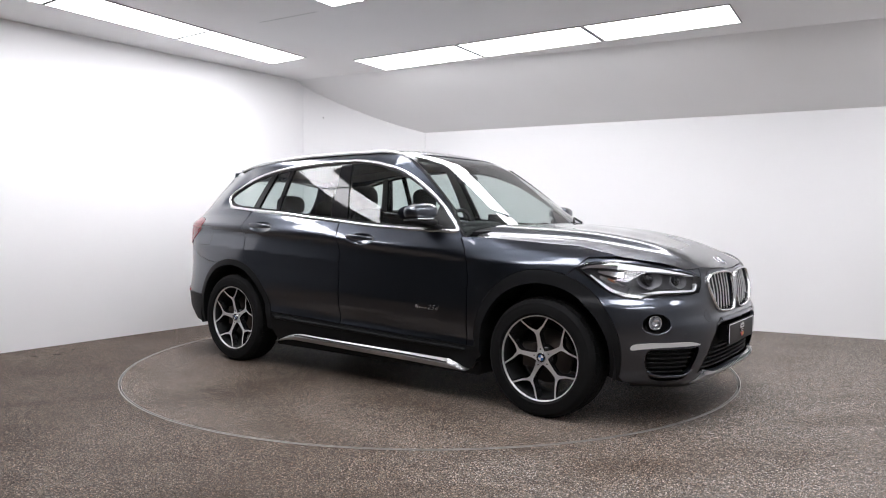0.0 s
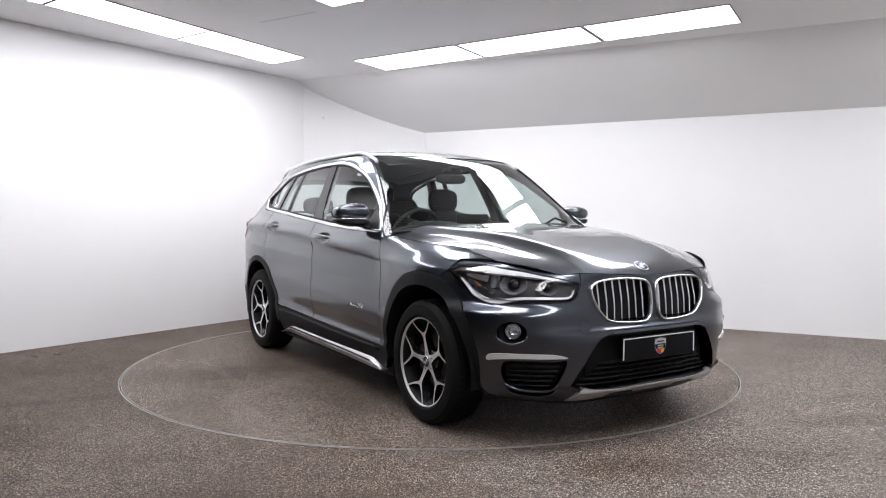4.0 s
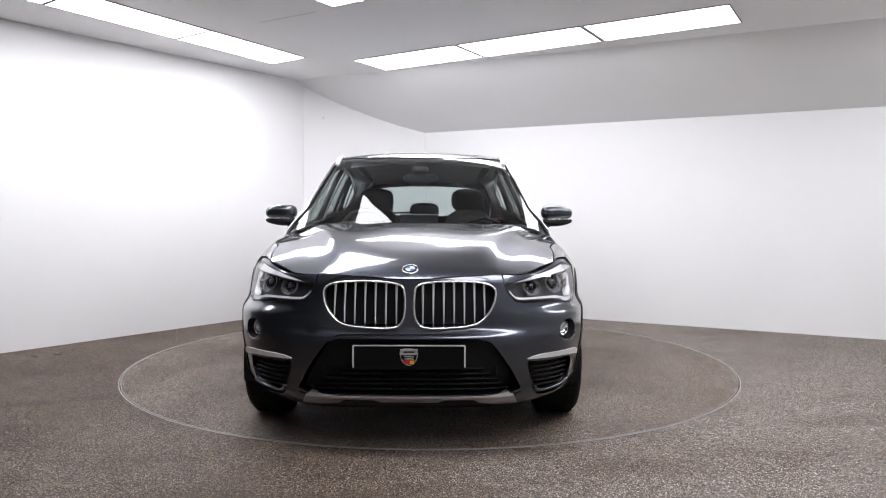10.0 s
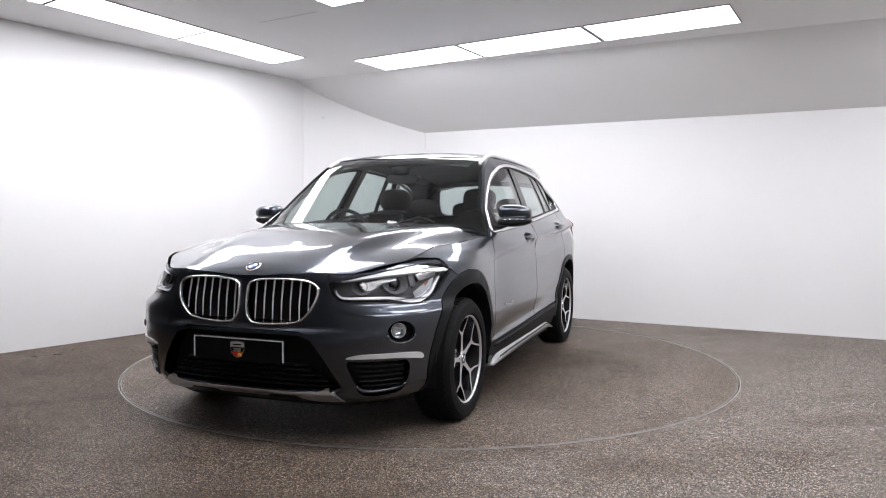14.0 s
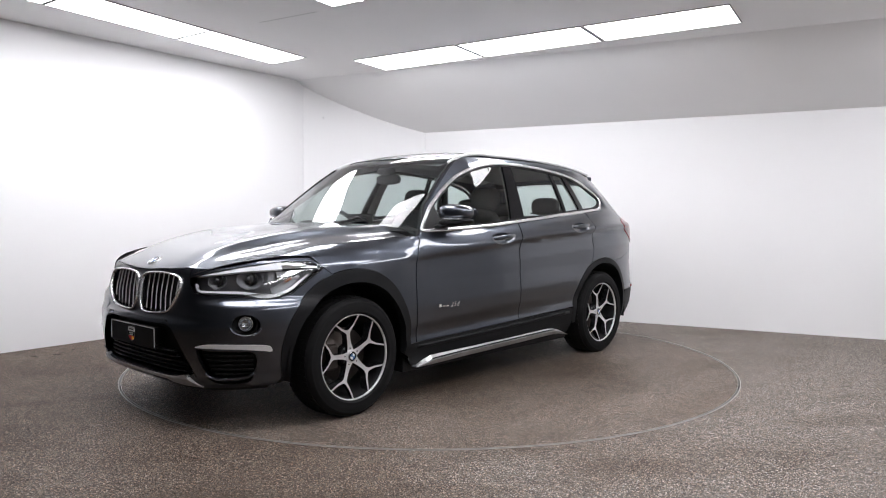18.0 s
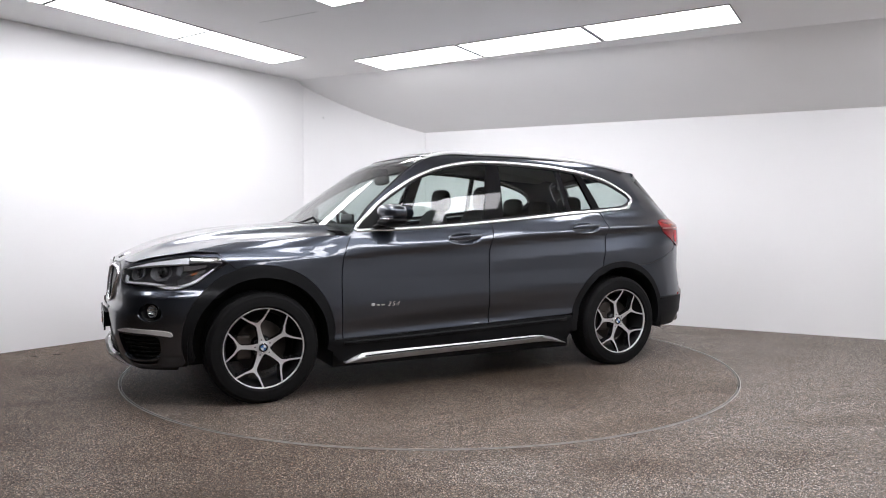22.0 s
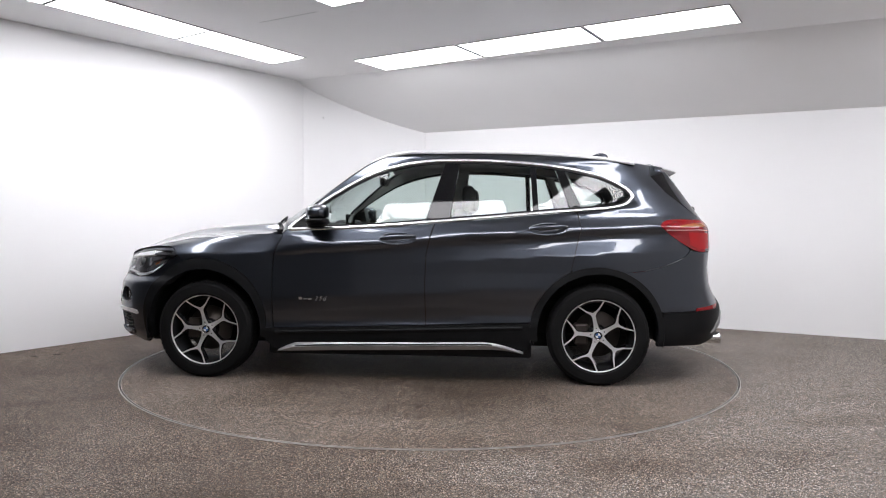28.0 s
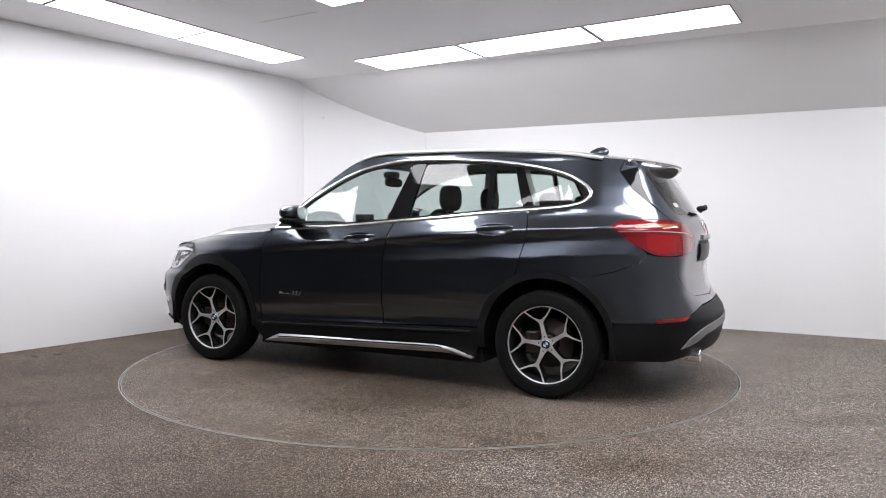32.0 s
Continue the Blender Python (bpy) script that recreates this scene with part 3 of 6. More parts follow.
def panel_mesh(name, outline, surf, holes=(), gap=0.002, rim=0.012, step=0.03, outward=None):
    """A sheet over a surface, cut to an outline, with exact normals and a folded edge."""
    polys = [shrink(tidy(outline), gap)] + [shrink(tidy(h), -gap) for h in holes]
    pts, edges = [], []
    for p in polys:
        k = len(pts)
        pts += [tuple(q) for q in p]
        edges += [(k + i, k + (i + 1) % len(p)) for i in range(len(p))]
    lo, hi = polys[0].min(0), polys[0].max(0)
    gx, gy = np.meshgrid(np.arange(lo[0] + step / 2, hi[0], step), np.arange(lo[1] + step / 2, hi[1], step))
    gx[1::2] += step / 2
    g = np.stack([gx.ravel(), gy.ravel()], 1)
    ok = inside(g, polys[0])
    for p in polys[1:]:
        ok &= ~inside(g, p)
    for p in polys:
        ok &= ~near_edge(g, p, step * 0.5)
    pts += [tuple(q) for q in g[ok]]
    vs, _, fs, *_ = delaunay_2d_cdt([Vector(p) for p in pts], edges, [], 0, 1e-5)
    uv = np.array([tuple(v) for v in vs])
    fs = np.array([tuple(f) for f in fs])
    c = uv[fs].mean(1)
    keep = inside(c, polys[0])
    for p in polys[1:]:
        keep &= ~inside(c, p)
    fs = fs[keep]
    used = np.unique(fs)
    remap = np.full(len(uv), -1)
    remap[used] = np.arange(len(used))
    uv, fs = uv[used], remap[fs]
    co, nn = surf(uv[:, 0], uv[:, 1]), normals_of(surf, uv)
    if outward is None:
        flip = np.sum(nn * (co - np.array([0, 0, 0.55]))) < 0
    else:
        flip = np.sum(nn @ np.array(outward)) < 0
    if flip:
        nn = -nn
    fn = np.cross(co[fs[:, 1]] - co[fs[:, 0]], co[fs[:, 2]] - co[fs[:, 0]])
    turn = np.sum(fn * nn[fs].mean(1), 1) < 0
    fs[turn] = fs[turn][:, ::-1]
    verts, norms, faces = list(co), list(nn), [tuple(int(i) for i in f) for f in fs]
    if rim:
        seen = {}
        for f in faces:
            for i in range(3):
                seen[(f[i], f[(i + 1) % 3])] = True
        for a, b in list(seen):
            if (b, a) in seen:
                continue
            t = np.cross(co[b] - co[a], nn[a])
            t /= max(np.linalg.norm(t), 1e-9)
            k = len(verts)
            verts += [co[a], co[b], co[b] - nn[b] * rim, co[a] - nn[a] * rim]
            norms += [t] * 4
            faces.append((k, k + 3, k + 2, k + 1))
    me = bpy.data.meshes.new(name)
    me.from_pydata([tuple(v) for v in verts], [], faces)
    me.shade_smooth()
    me.normals_split_custom_set_from_vertices([tuple(n) for n in norms])
    me.update()
    return me


def panel(name, outline, material, parent, surf=None, label="", **kw):
    return part(name, panel_mesh(name, outline, surf or belt_surf(), **kw), material, parent, label)


def flipped(p):
    return [(-q[0], q[1]) for q in p]


def lathe(profile, axis="y", n=48, close=False):
    """Turns a profile of (radius, offset) about an axis through the origin."""
    vs, fs = [], []
    m = len(profile)
    for r, h in profile:
        for i in range(n):
            a = 2 * math.pi * i / n
            c, s = r * math.cos(a), r * math.sin(a)
            vs.append((c, h, s) if axis == "y" else (h, c, s) if axis == "x" else (c, s, h))
    for k in range(m if close else m - 1):
        k2 = (k + 1) % m
        for i in range(n):
            j = (i + 1) % n
            fs.append((k * n + i, k * n + j, k2 * n + j, k2 * n + i))
    return vs, fs


def tube_ring(pts, r, n=10, flat=1.0):
    """A closed round tube through points, with frames taken from the ring's plane."""
    p = [Vector(q) for q in pts]
    c = sum(p, Vector()) / len(p)
    vs, fs = [], []
    m = len(p)
    for i, q in enumerate(p):
        d = (p[(i + 1) % m] - p[i - 1]).normalized()
        out = (q - c)
        out = (out - d * out.dot(d)).normalized()
        up = d.cross(out)
        for k in range(n):
            a = 2 * math.pi * k / n
            vs.append(q + out * (math.cos(a) * r) + up * (math.sin(a) * r * flat))
    for i in range(m):
        for k in range(n):
            k2, i2 = (k + 1) % n, (i + 1) % m
            fs.append((i * n + k, i * n + k2, i2 * n + k2, i2 * n + k))
    return vs, fs


def sweep(pts, w, h, n=10, power=2.0, cap=True):
    """A tube of oval section along points; w across (level), h upright; each may be a list."""
    p = [Vector(q) for q in pts]
    vs, fs = [], []
    for i, q in enumerate(p):
        d = (p[min(i + 1, len(p) - 1)] - p[max(i - 1, 0)]).normalized()
        side = d.cross(Vector((0, 0, 1)))
        side = side.normalized() if side.length > 1e-4 else Vector((0, 1, 0))
        up = side.cross(d).normalized()
        ww = w[i] if isinstance(w, list) else w
        hh = h[i] if isinstance(h, list) else h
        for k in range(n):
            a = 2 * math.pi * k / n
            c, s = math.cos(a), math.sin(a)
            c = math.copysign(abs(c) ** (2 / power), c)
            s = math.copysign(abs(s) ** (2 / power), s)
            vs.append(q + side * (c * ww / 2) + up * (s * hh / 2))
    for i in range(len(p) - 1):
        for k in range(n):
            k2 = (k + 1) % n
            fs.append((i * n + k, i * n + k2, (i + 1) * n + k2, (i + 1) * n + k))
    if cap:
        fs += [tuple(range(n))[::-1], tuple((len(p) - 1) * n + k for k in range(n))]
    return vs, fs


def blob_mesh(name, center, size, power=2.6, shape=None, nu=32, nv=20):
    """A rounded box; shape(x, y, z) in -1..1 may move its points."""
    vs, fs = [], []

    def sp(v, e):
        return math.copysign(abs(v) ** e, v)
    e = 2 / power
    for j in range(nv + 1):
        b = -math.pi / 2 + math.pi * j / nv
        for i in range(nu):
            a = 2 * math.pi * i / nu
            q = (sp(math.cos(b), e) * sp(math.cos(a), e), sp(math.cos(b), e) * sp(math.sin(a), e), sp(math.sin(b), e))
            if shape:
                q = shape(*q)
            vs.append((center[0] + q[0] * size[0] / 2, center[1] + q[1] * size[1] / 2, center[2] + q[2] * size[2] / 2))
    for j in range(nv):
        for i in range(nu):
            i2 = (i + 1) % nu
            fs.append((j * nu + i, j * nu + i2, (j + 1) * nu + i2, (j + 1) * nu + i))
    return mesh_from(name, vs, fs, smooth=True)


# ---------------------------------------------------------------- car materials
def paint():
    m = mat("grey_metallic_paint", (0.06, 0.067, 0.08), 0.29, 1.0, coat=1.0, coat_rough=0.004)
    m.node_tree.nodes["Principled BSDF"].inputs["Coat IOR"].default_value = 1.58
    t, b = nodes_of(m)
    fl = add_noise(m, 1400, 2)
    c = ramp(m, fl.outputs["Fac"], [(0.32, (0.043, 0.050, 0.063)), (0.72, (0.085, 0.097, 0.121))])
    t.links.new(c.outputs["Color"], b.inputs["Base Color"])
    return m


def grained(name, color, rough, bump_d=0.0006, scale=420):
    m = mat(name, color, rough, 0, 0.4)
    n = add_noise(m, scale, 3)
    bump(m, n.outputs["Fac"], 0.35, bump_d)
    t, b = nodes_of(m)
    big = add_noise(m, 6, 4)
    c = ramp(m, big.outputs["Fac"], [(0.3, tuple(v * 0.85 for v in color)), (0.7, tuple(v * 1.15 for v in color))])
    t.links.new(c.outputs["Color"], b.inputs["Base Color"])
    return m


def clear_glass(name, tint, ior=1.5, gloss=1.0):
    m = bpy.data.materials.new(name)
    m.use_nodes = True
    t = m.node_tree
    t.nodes.remove(t.nodes["Principled BSDF"])
    tr = t.nodes.new("ShaderNodeBsdfTransparent")
    tr.inputs[0].default_value = (*tint, 1)
    gl = t.nodes.new("ShaderNodeBsdfGlossy")
    gl.inputs["Roughness"].default_value = 0.0
    gl.inputs["Color"].default_value = (gloss, gloss, gloss, 1)
    lw = t.nodes.new("ShaderNodeLayerWeight")
    lw.inputs["Blend"].default_value = 0.5
    pw = t.nodes.new("ShaderNodeMath")
    pw.operation = "POWER"
    pw.inputs[1].default_value = 4.5
    t.links.new(lw.outputs["Facing"], pw.inputs[0])
    fr = t.nodes.new("ShaderNodeMath")
    fr.operation, fr.use_clamp = "MULTIPLY_ADD", True
    fr.inputs[1].default_value, fr.inputs[2].default_value = 0.9, 1.25 * ((ior - 1) / (ior + 1)) ** 2
    t.links.new(pw.outputs[0], fr.inputs[0])
    mx = t.nodes.new("ShaderNodeMixShader")
    t.links.new(fr.outputs[0], mx.inputs[0])
    t.links.new(tr.outputs[0], mx.inputs[1])
    t.links.new(gl.outputs[0], mx.inputs[2])
    t.links.new(mx.outputs[0], t.nodes["Material Output"].inputs["Surface"])
    return m


M_PAINT = paint()
M_CLAD = grained("dark_grained_plastic", (0.0085, 0.009, 0.010), 0.5)
M_CLAD.node_tree.nodes["Principled BSDF"].inputs["Specular IOR Level"].default_value = 0.16
M_GLOSSBLK = mat("gloss_black", (0.006, 0.006, 0.007), 0.05, 0, 0.32)
M_BLACK = mat("matt_black_plastic", (0.009, 0.009, 0.010), 0.5, 0, 0.22)
M_CHROME = mat("satin_aluminium_trim", (0.80, 0.80, 0.81), 0.2, 0.9)
M_SILVER = grained("satin_silver_plastic", (0.58, 0.58, 0.59), 0.34, 0.0002)
M_SILVER.node_tree.nodes["Principled BSDF"].inputs["Metallic"].default_value = 0.75
M_GLASS = clear_glass("tinted_window_glass", (0.74, 0.81, 0.785), 1.5)
M_WS = clear_glass("windscreen_glass", (0.72, 0.78, 0.77), 1.52)
M_LENS = clear_glass("clear_lamp_cover", (0.93, 0.94, 0.95), 1.45)
M_RUBBER = grained("tyre_rubber", (0.007, 0.007, 0.0075), 0.7, 0.0005, 300)
M_RUBBER.node_tree.nodes["Principled BSDF"].inputs["Specular IOR Level"].default_value = 0.16
M_RIMDARK = mat("dark_painted_alloy", (0.030, 0.030, 0.033), 0.22, 0.6, coat=0.5)
M_BARREL = mat("dark_rim_barrel", (0.012, 0.012, 0.013), 0.5, 0.2, 0.2)
M_RIMFACE = grained("machined_alloy_face", (0.72, 0.72, 0.73), 0.36, 0.0001, 800)
M_RIMFACE.node_tree.nodes["Principled BSDF"].inputs["Metallic"].default_value = 0.7
M_STEEL = grained("brake_steel", (0.085, 0.072, 0.066), 0.5, 0.0002)
M_STEEL.node_tree.nodes["Principled BSDF"].inputs["Metallic"].default_value = 0.8
M_SEAT = grained("black_leather", (0.008, 0.008, 0.009), 0.5, 0.0008, 180)
M_SEAT.node_tree.nodes["Principled BSDF"].inputs["Specular IOR Level"].default_value = 0.15
M_TRIM = grained("dark_interior_trim", (0.016, 0.016, 0.017), 0.65, 0.0005)
M_LINER = grained("pale_headliner", (0.33, 0.33, 0.32), 0.9, 0.0004)
M_RED = mat("red_lamp_plastic", (0.20, 0.004, 0.007), 0.05, 0, 0.4, coat=0.6)
M_REDDEEP = mat("deep_red_lamp_plastic", (0.34, 0.006, 0.009), 0.06, 0, 0.4)
M_AMBER = mat("amber_lamp_plastic", (0.34, 0.11, 0.04), 0.2, coat=0.8)
M_LAMPGREY = mat("lamp_inner_grey", (0.075, 0.075, 0.080), 0.4, 0.2)
M_LAMPBOWL = mat("smoky_reflector", (0.060, 0.060, 0.066), 0.45, 0.2)
M_SKID = grained("grey_satin_plastic", (0.20, 0.20, 0.205), 0.42, 0.0002)
M_RAIL = mat("satin_aluminium_rail", (0.74, 0.74, 0.75), 0.32, 0.25)
M_LAMPCHROME = mat("lamp_reflector_chrome", (0.75, 0.76, 0.78), 0.08, 1.0)
M_DRL = mat("pale_light_guide", (0.86, 0.87, 0.89), 0.25, 0.0, coat=0.6)
M_PALELINE = mat("pale_pink_light_guide", (0.62, 0.36, 0.34), 0.2, coat=0.5)
M_LIGHTRING = mat("grey_light_guide", (0.17, 0.175, 0.19), 0.25, 0.1, coat=0.4)
M_WHITE = mat("white_enamel", (0.75, 0.76, 0.78), 0.3, coat=0.5)
M_BLUE = mat("blue_enamel", (0.03, 0.11, 0.30), 0.3, coat=0.5)
M_GOLD = mat("yellow_enamel", (0.75, 0.45, 0.03), 0.35)
M_SHIELDRED = mat("red_enamel", (0.5, 0.02, 0.02), 0.35)
M_PLATE = mat("black_plate_vinyl", (0.006, 0.006, 0.007), 0.3, 0, 0.12)


# ---------------------------------------------------------------- the car
CAR = new("car")
tagged(CAR, "grey metallic compact estate car with alloy wheels on a turntable", "car")
X = s_at_x


def xz(pts):
    """Outline points given as (x, z) on the left flank."""
    return [(X(a), b) for a, b in pts]


F_ARCH, R_ARCH = (1.345, 0.380, 0.445), (-1.325, 0.345, 0.440)
HEADLAMP = [(0.463, 0.791), (0.480, 0.745), (0.515, 0.712), (0.56, 0.703), (0.68, 0.700), (0.80, 0.698), (0.875, 0.691), (0.93, 0.684), (1.00, 0.690), (1.07, 0.712),
            (1.12, 0.742), (1.19, 0.79), (1.262, 0.836), (1.20, 0.870), (1.05, 0.875), (0.95, 0.865), (0.79, 0.848), (0.62, 0.822), (0.54, 0.807)]
TAILLAMP = [(4.528, 1.052), (4.552, 1.084), (4.62, 1.100), (4.78, 1.100), (4.92, 1.094), (5.06, 1.076), (5.15, 1.045), (5.27, 1.005), (5.28, 0.955), (5.22, 0.91),
            (5.06, 0.893), (4.90, 0.884), (4.80, 0.886), (4.71, 0.918), (4.60, 0.990)]
DLO_XZ = [(0.762, 1.026), (0.60, 1.018), (0.435, 1.022), (0.051, 1.043), (-0.177, 1.062), (-0.594, 1.096), (-0.933, 1.127), (-1.27, 1.152), (-1.40, 1.162),
          (-1.50, 1.180), (-1.565, 1.212), (-1.592, 1.255), (-1.565, 1.303), (-1.49, 1.352), (-1.40, 1.391), (-1.28, 1.425), (-1.13, 1.457), (-0.90, 1.488), (-0.61, 1.508), (-0.36, 1.513), (-0.17, 1.506),
          (0.04, 1.470), (0.208, 1.415), (0.32, 1.362), (0.437, 1.293), (0.52, 1.238), (0.62, 1.160)]
DLO = curve(xz(DLO_XZ), 8, closed=True)
DLO = tidy(DLO, 0.03)
DLO_IN = shrink(DLO, 0.024)


def hood_line(s0, s1, n):
    ss = np.linspace(s0, s1, n)
    return [(float(a), float(b)) for a, b in zip(ss, seam(ss, hood))]


def roof_line(x0, x1, n):
    ss = np.linspace(X(x0), X(x1), n)
    return [(float(a), float(b)) for a, b in zip(ss, seam(ss, upper))]


def both(name, outline, material, surf=None, parent=None, label="", holes=(), **kw):
    """A panel on the left flank and its mirror twin."""
    a = panel(name, outline, material, parent or CAR, surf, label, holes=holes, **kw)
    b = panel(name, flipped(outline), material, parent or CAR, surf, label, holes=[flipped(h) for h in holes], **kw)
    return a, b


def clip(poly, f):
    """The part of a polygon on which f(p) >= 0."""
    out = []
    n = len(poly)
    for i in range(n):
        a, b = poly[i], poly[(i + 1) % n]
        fa, fb = f(a), f(b)
        if fa >= 0:
            out.append(a)
        if (fa >= 0) != (fb >= 0):
            out.append(a + (b - a) * (fa / (fa - fb)))
    return out


def right_of(x0, z0, x1, z1):
    """Positive behind the line from (x0, z0) to (x1, z1), given in side view."""
    a, b = np.array((X(x0), z0)), np.array((X(x1), z1))
    d = b - a
    n = np.array((d[1], -d[0]))
    if n[0] < 0:
        n = -n
    return lambda p: float((np.array(p) - a) @ n)


def farc(a0, a1, extra=0.0, n=24):
    return [(X(p[0]), p[1]) for p in arc_pts(F_ARCH[0], F_ARCH[1], F_ARCH[2] + extra, a0, a1, n)]


def rarc(a0, a1, extra=0.0, n=24):
    return [(X(p[0]), p[1]) for p in arc_pts(R_ARCH[0], R_ARCH[1], R_ARCH[2] + extra, a0, a1, n)]


def dlo_part(x0, x1, lower):
    """Points of the window outline between two x, along its lower or upper edge, front to back."""
    keep = []
    for x in np.linspace(x0, x1, 40):
        s = X(x)
        zs = []
        for i in range(len(DLO)):
            a, b = DLO[i], DLO[(i + 1) % len(DLO)]
            if (a[0] - s) * (b[0] - s) <= 0 and a[0] != b[0]:
                zs.append(a[1] + (b[1] - a[1]) * (s - a[0]) / (b[0] - a[0]))
        if zs:
            keep.append((s, min(zs) if lower else max(zs)))
    return keep


KIDNEY = [(0.019, 0.744), (0.033, 0.787), (0.10, 0.806), (0.23, 0.811), (0.35, 0.803), (0.404, 0.782), (0.417, 0.750), (0.404, 0.698), (0.366, 0.642), (0.314, 0.604),
          (0.215, 0.589), (0.08, 0.587), (0.035, 0.612), (0.018, 0.664)]
KIDNEY = [tuple(p) for p in curve(KIDNEY, 6, closed=True)]
INTAKE = [tuple(p) for p in curve([(0.565, 0.424), (0.63, 0.427), (0.78, 0.427), (0.862, 0.420), (0.88, 0.36), (0.855, 0.308), (0.78, 0.288), (0.65, 0.288), (0.60, 0.330)], 5, closed=True)]
LOWER = [(-0.33, 0.543), (0.33, 0.543), (0.385, 0.525), (0.425, 0.475), (0.485, 0.39), (0.535, 0.305), (0.49, 0.286), (0.34, 0.280), (-0.34, 0.280), (-0.49, 0.286), (-0.535, 0.305), (-0.485, 0.39), (-0.425, 0.475), (-0.385, 0.525)]
FOG_S, FOG_Z = 0.825, 0.565


def ring_pts(s, z, rs, rz, n=28):
    return [(s + rs * math.cos(2 * math.pi * i / n), z + rz * math.sin(2 * math.pi * i / n)) for i in range(n)]


def build_front():
    lamp = [tuple(p) for p in HEADLAMP]
    # bumper: one skin over the whole nose, from arch to arch
    half = hood_line(0.0, 0.455, 16)
    half += [lamp[0]] + lamp[1:13] + [(1.305, 0.80), (X(F_ARCH[0] + F_ARCH[2] * math.cos(radians(63))), F_ARCH[1] + F_ARCH[2] * math.sin(radians(63)))]
    half += farc(60, -18, 0, 18) + [(0.95, 0.235), (0.75, 0.222), (0.52, 0.215), (0.0, 0.212)]
    outline = half + [(-a, b) for a, b in half[::-1]]
    fog = ring_pts(FOG_S, FOG_Z - 0.004, 0.070, 0.052)
    holes = [KIDNEY, flipped(KIDNEY), LOWER, INTAKE, flipped(INTAKE), fog, flipped(fog)]
    panel("front_bumper", outline, M_PAINT, CAR, holes=holes, gap=0.0015, rim=0.02, step=0.013)
    # fender: from the strip above the lamp to the door
    top = hood_line(0.46, X(0.90), 40)
    f = top + [(X(0.86), top[-1][1] + 0.006)] + xz([(0.862, 0.985), (0.79, 0.985), (0.817, 0.933), (0.844, 0.857), (0.857, 0.743), (0.856, 0.514), (0.852, 0.350), (0.905, 0.350)])
    f += farc(176, 63)[0:] + [(1.305, 0.80)] + [lamp[i] for i in range(12, 19)] + [lamp[0]]
    both("front_wing", f, M_PAINT, rim=0.012, step=0.016)
    # lamp units
    for sgn in (1, -1):
        o = [(a * sgn, b) for a, b in lamp]
        oc = [tuple(p) for p in shrink(tidy(o), 0.0)]
        unit = panel("headlight", oc, M_LAMPGREY, CAR, belt_surf(-0.050), "clear headlight with twin round lenses and chrome edging", gap=0.001, rim=-0.048)
        panel("cover", oc, M_LENS, unit, belt_surf(-0.001), gap=0.001, rim=0.004)
        hole = [tuple(p) for p in shrink(tidy(o), 0.0045)]
        panel("seal", oc, M_BLACK, unit, belt_surf(-0.003), "black rubber lamp seal", holes=[hole], gap=0, rim=0.01)

        def strip(name, line, widths, material, depth, label, tilt=0.0, base=0.80):
            q = curve(line, 5)
            w = np.interp(np.linspace(0, 1, len(q)), np.linspace(0, 1, len(widths)), widths)
            a = np.array(q)
            d = np.gradient(a, axis=0)
            d /= np.maximum(np.linalg.norm(d, axis=1), 1e-9)[:, None]
            nrm = np.stack([-d[:, 1], d[:, 0]], 1)
            lo, hi = a - nrm * (w / 2)[:, None], a + nrm * (w / 2)[:, None]
            ring = [(x_ * sgn, z_) for x_, z_ in lo] + [(x_ * sgn, z_) for x_, z_ in hi[::-1]]
            return panel(name, ring, material, unit, lambda u, v: belt(u, v, depth - tilt * np.clip(np.asarray(v) - base, 0, 0.08)), label, gap=0, rim=0.02)
        strip("light_strip", [(0.498, 0.758), (0.512, 0.737), (0.55, 0.722), (0.67, 0.7215), (0.80, 0.719), (0.86, 0.710), (0.92, 0.701), (0.99, 0.706), (1.06, 0.728), (1.12, 0.764), (1.18, 0.803)],
              [0.006, 0.008, 0.010, 0.011, 0.014, 0.019, 0.018, 0.015, 0.013, 0.008], M_DRL, -0.005, "pale running light strip", 0.25, 0.695)
        brow = [(0.50, 0.7985), (0.58, 0.8085), (0.75, 0.829), (0.905, 0.842), (1.03, 0.852)]
        strip("brow", brow, [0.004, 0.009, 0.017, 0.024, 0.034], M_DRL, -0.004, "pale brow strip")
        strip("fin", [(1.025, 0.850), (1.10, 0.851), (1.18, 0.846), (1.225, 0.838)], [0.030, 0.022, 0.014, 0.006], M_LAMPCHROME, -0.006, "silvered upper fin")
        strip("barrel", [(0.966, 0.836), (0.972, 0.80), (0.965, 0.765)], [0.030, 0.040, 0.030], M_LIGHTRING, -0.034, "grey lamp barrel")
        strip("side_reflector", [(1.00, 0.806), (1.07, 0.812), (1.14, 0.822)], [0.030, 0.024, 0.010], M_LAMPCHROME, -0.018, "silvered side reflector")
        strip("side_reflector", [(0.965, 0.722), (1.03, 0.744), (1.08, 0.768), (1.13, 0.797)], [0.034, 0.046, 0.036, 0.010], M_LAMPCHROME, -0.030, "silvered side reflector")
        strip("side_marker", [(1.045, 0.770), (1.085, 0.786)], [0.014, 0.010], M_AMBER, -0.030, "small amber reflector")
        for cs, cz, rs, rz_ in ((0.845, 0.782, 0.083, 0.050), (0.645, 0.773, 0.066, 0.041)):
            bowl = ring_pts(cs, cz, rs, rz_)
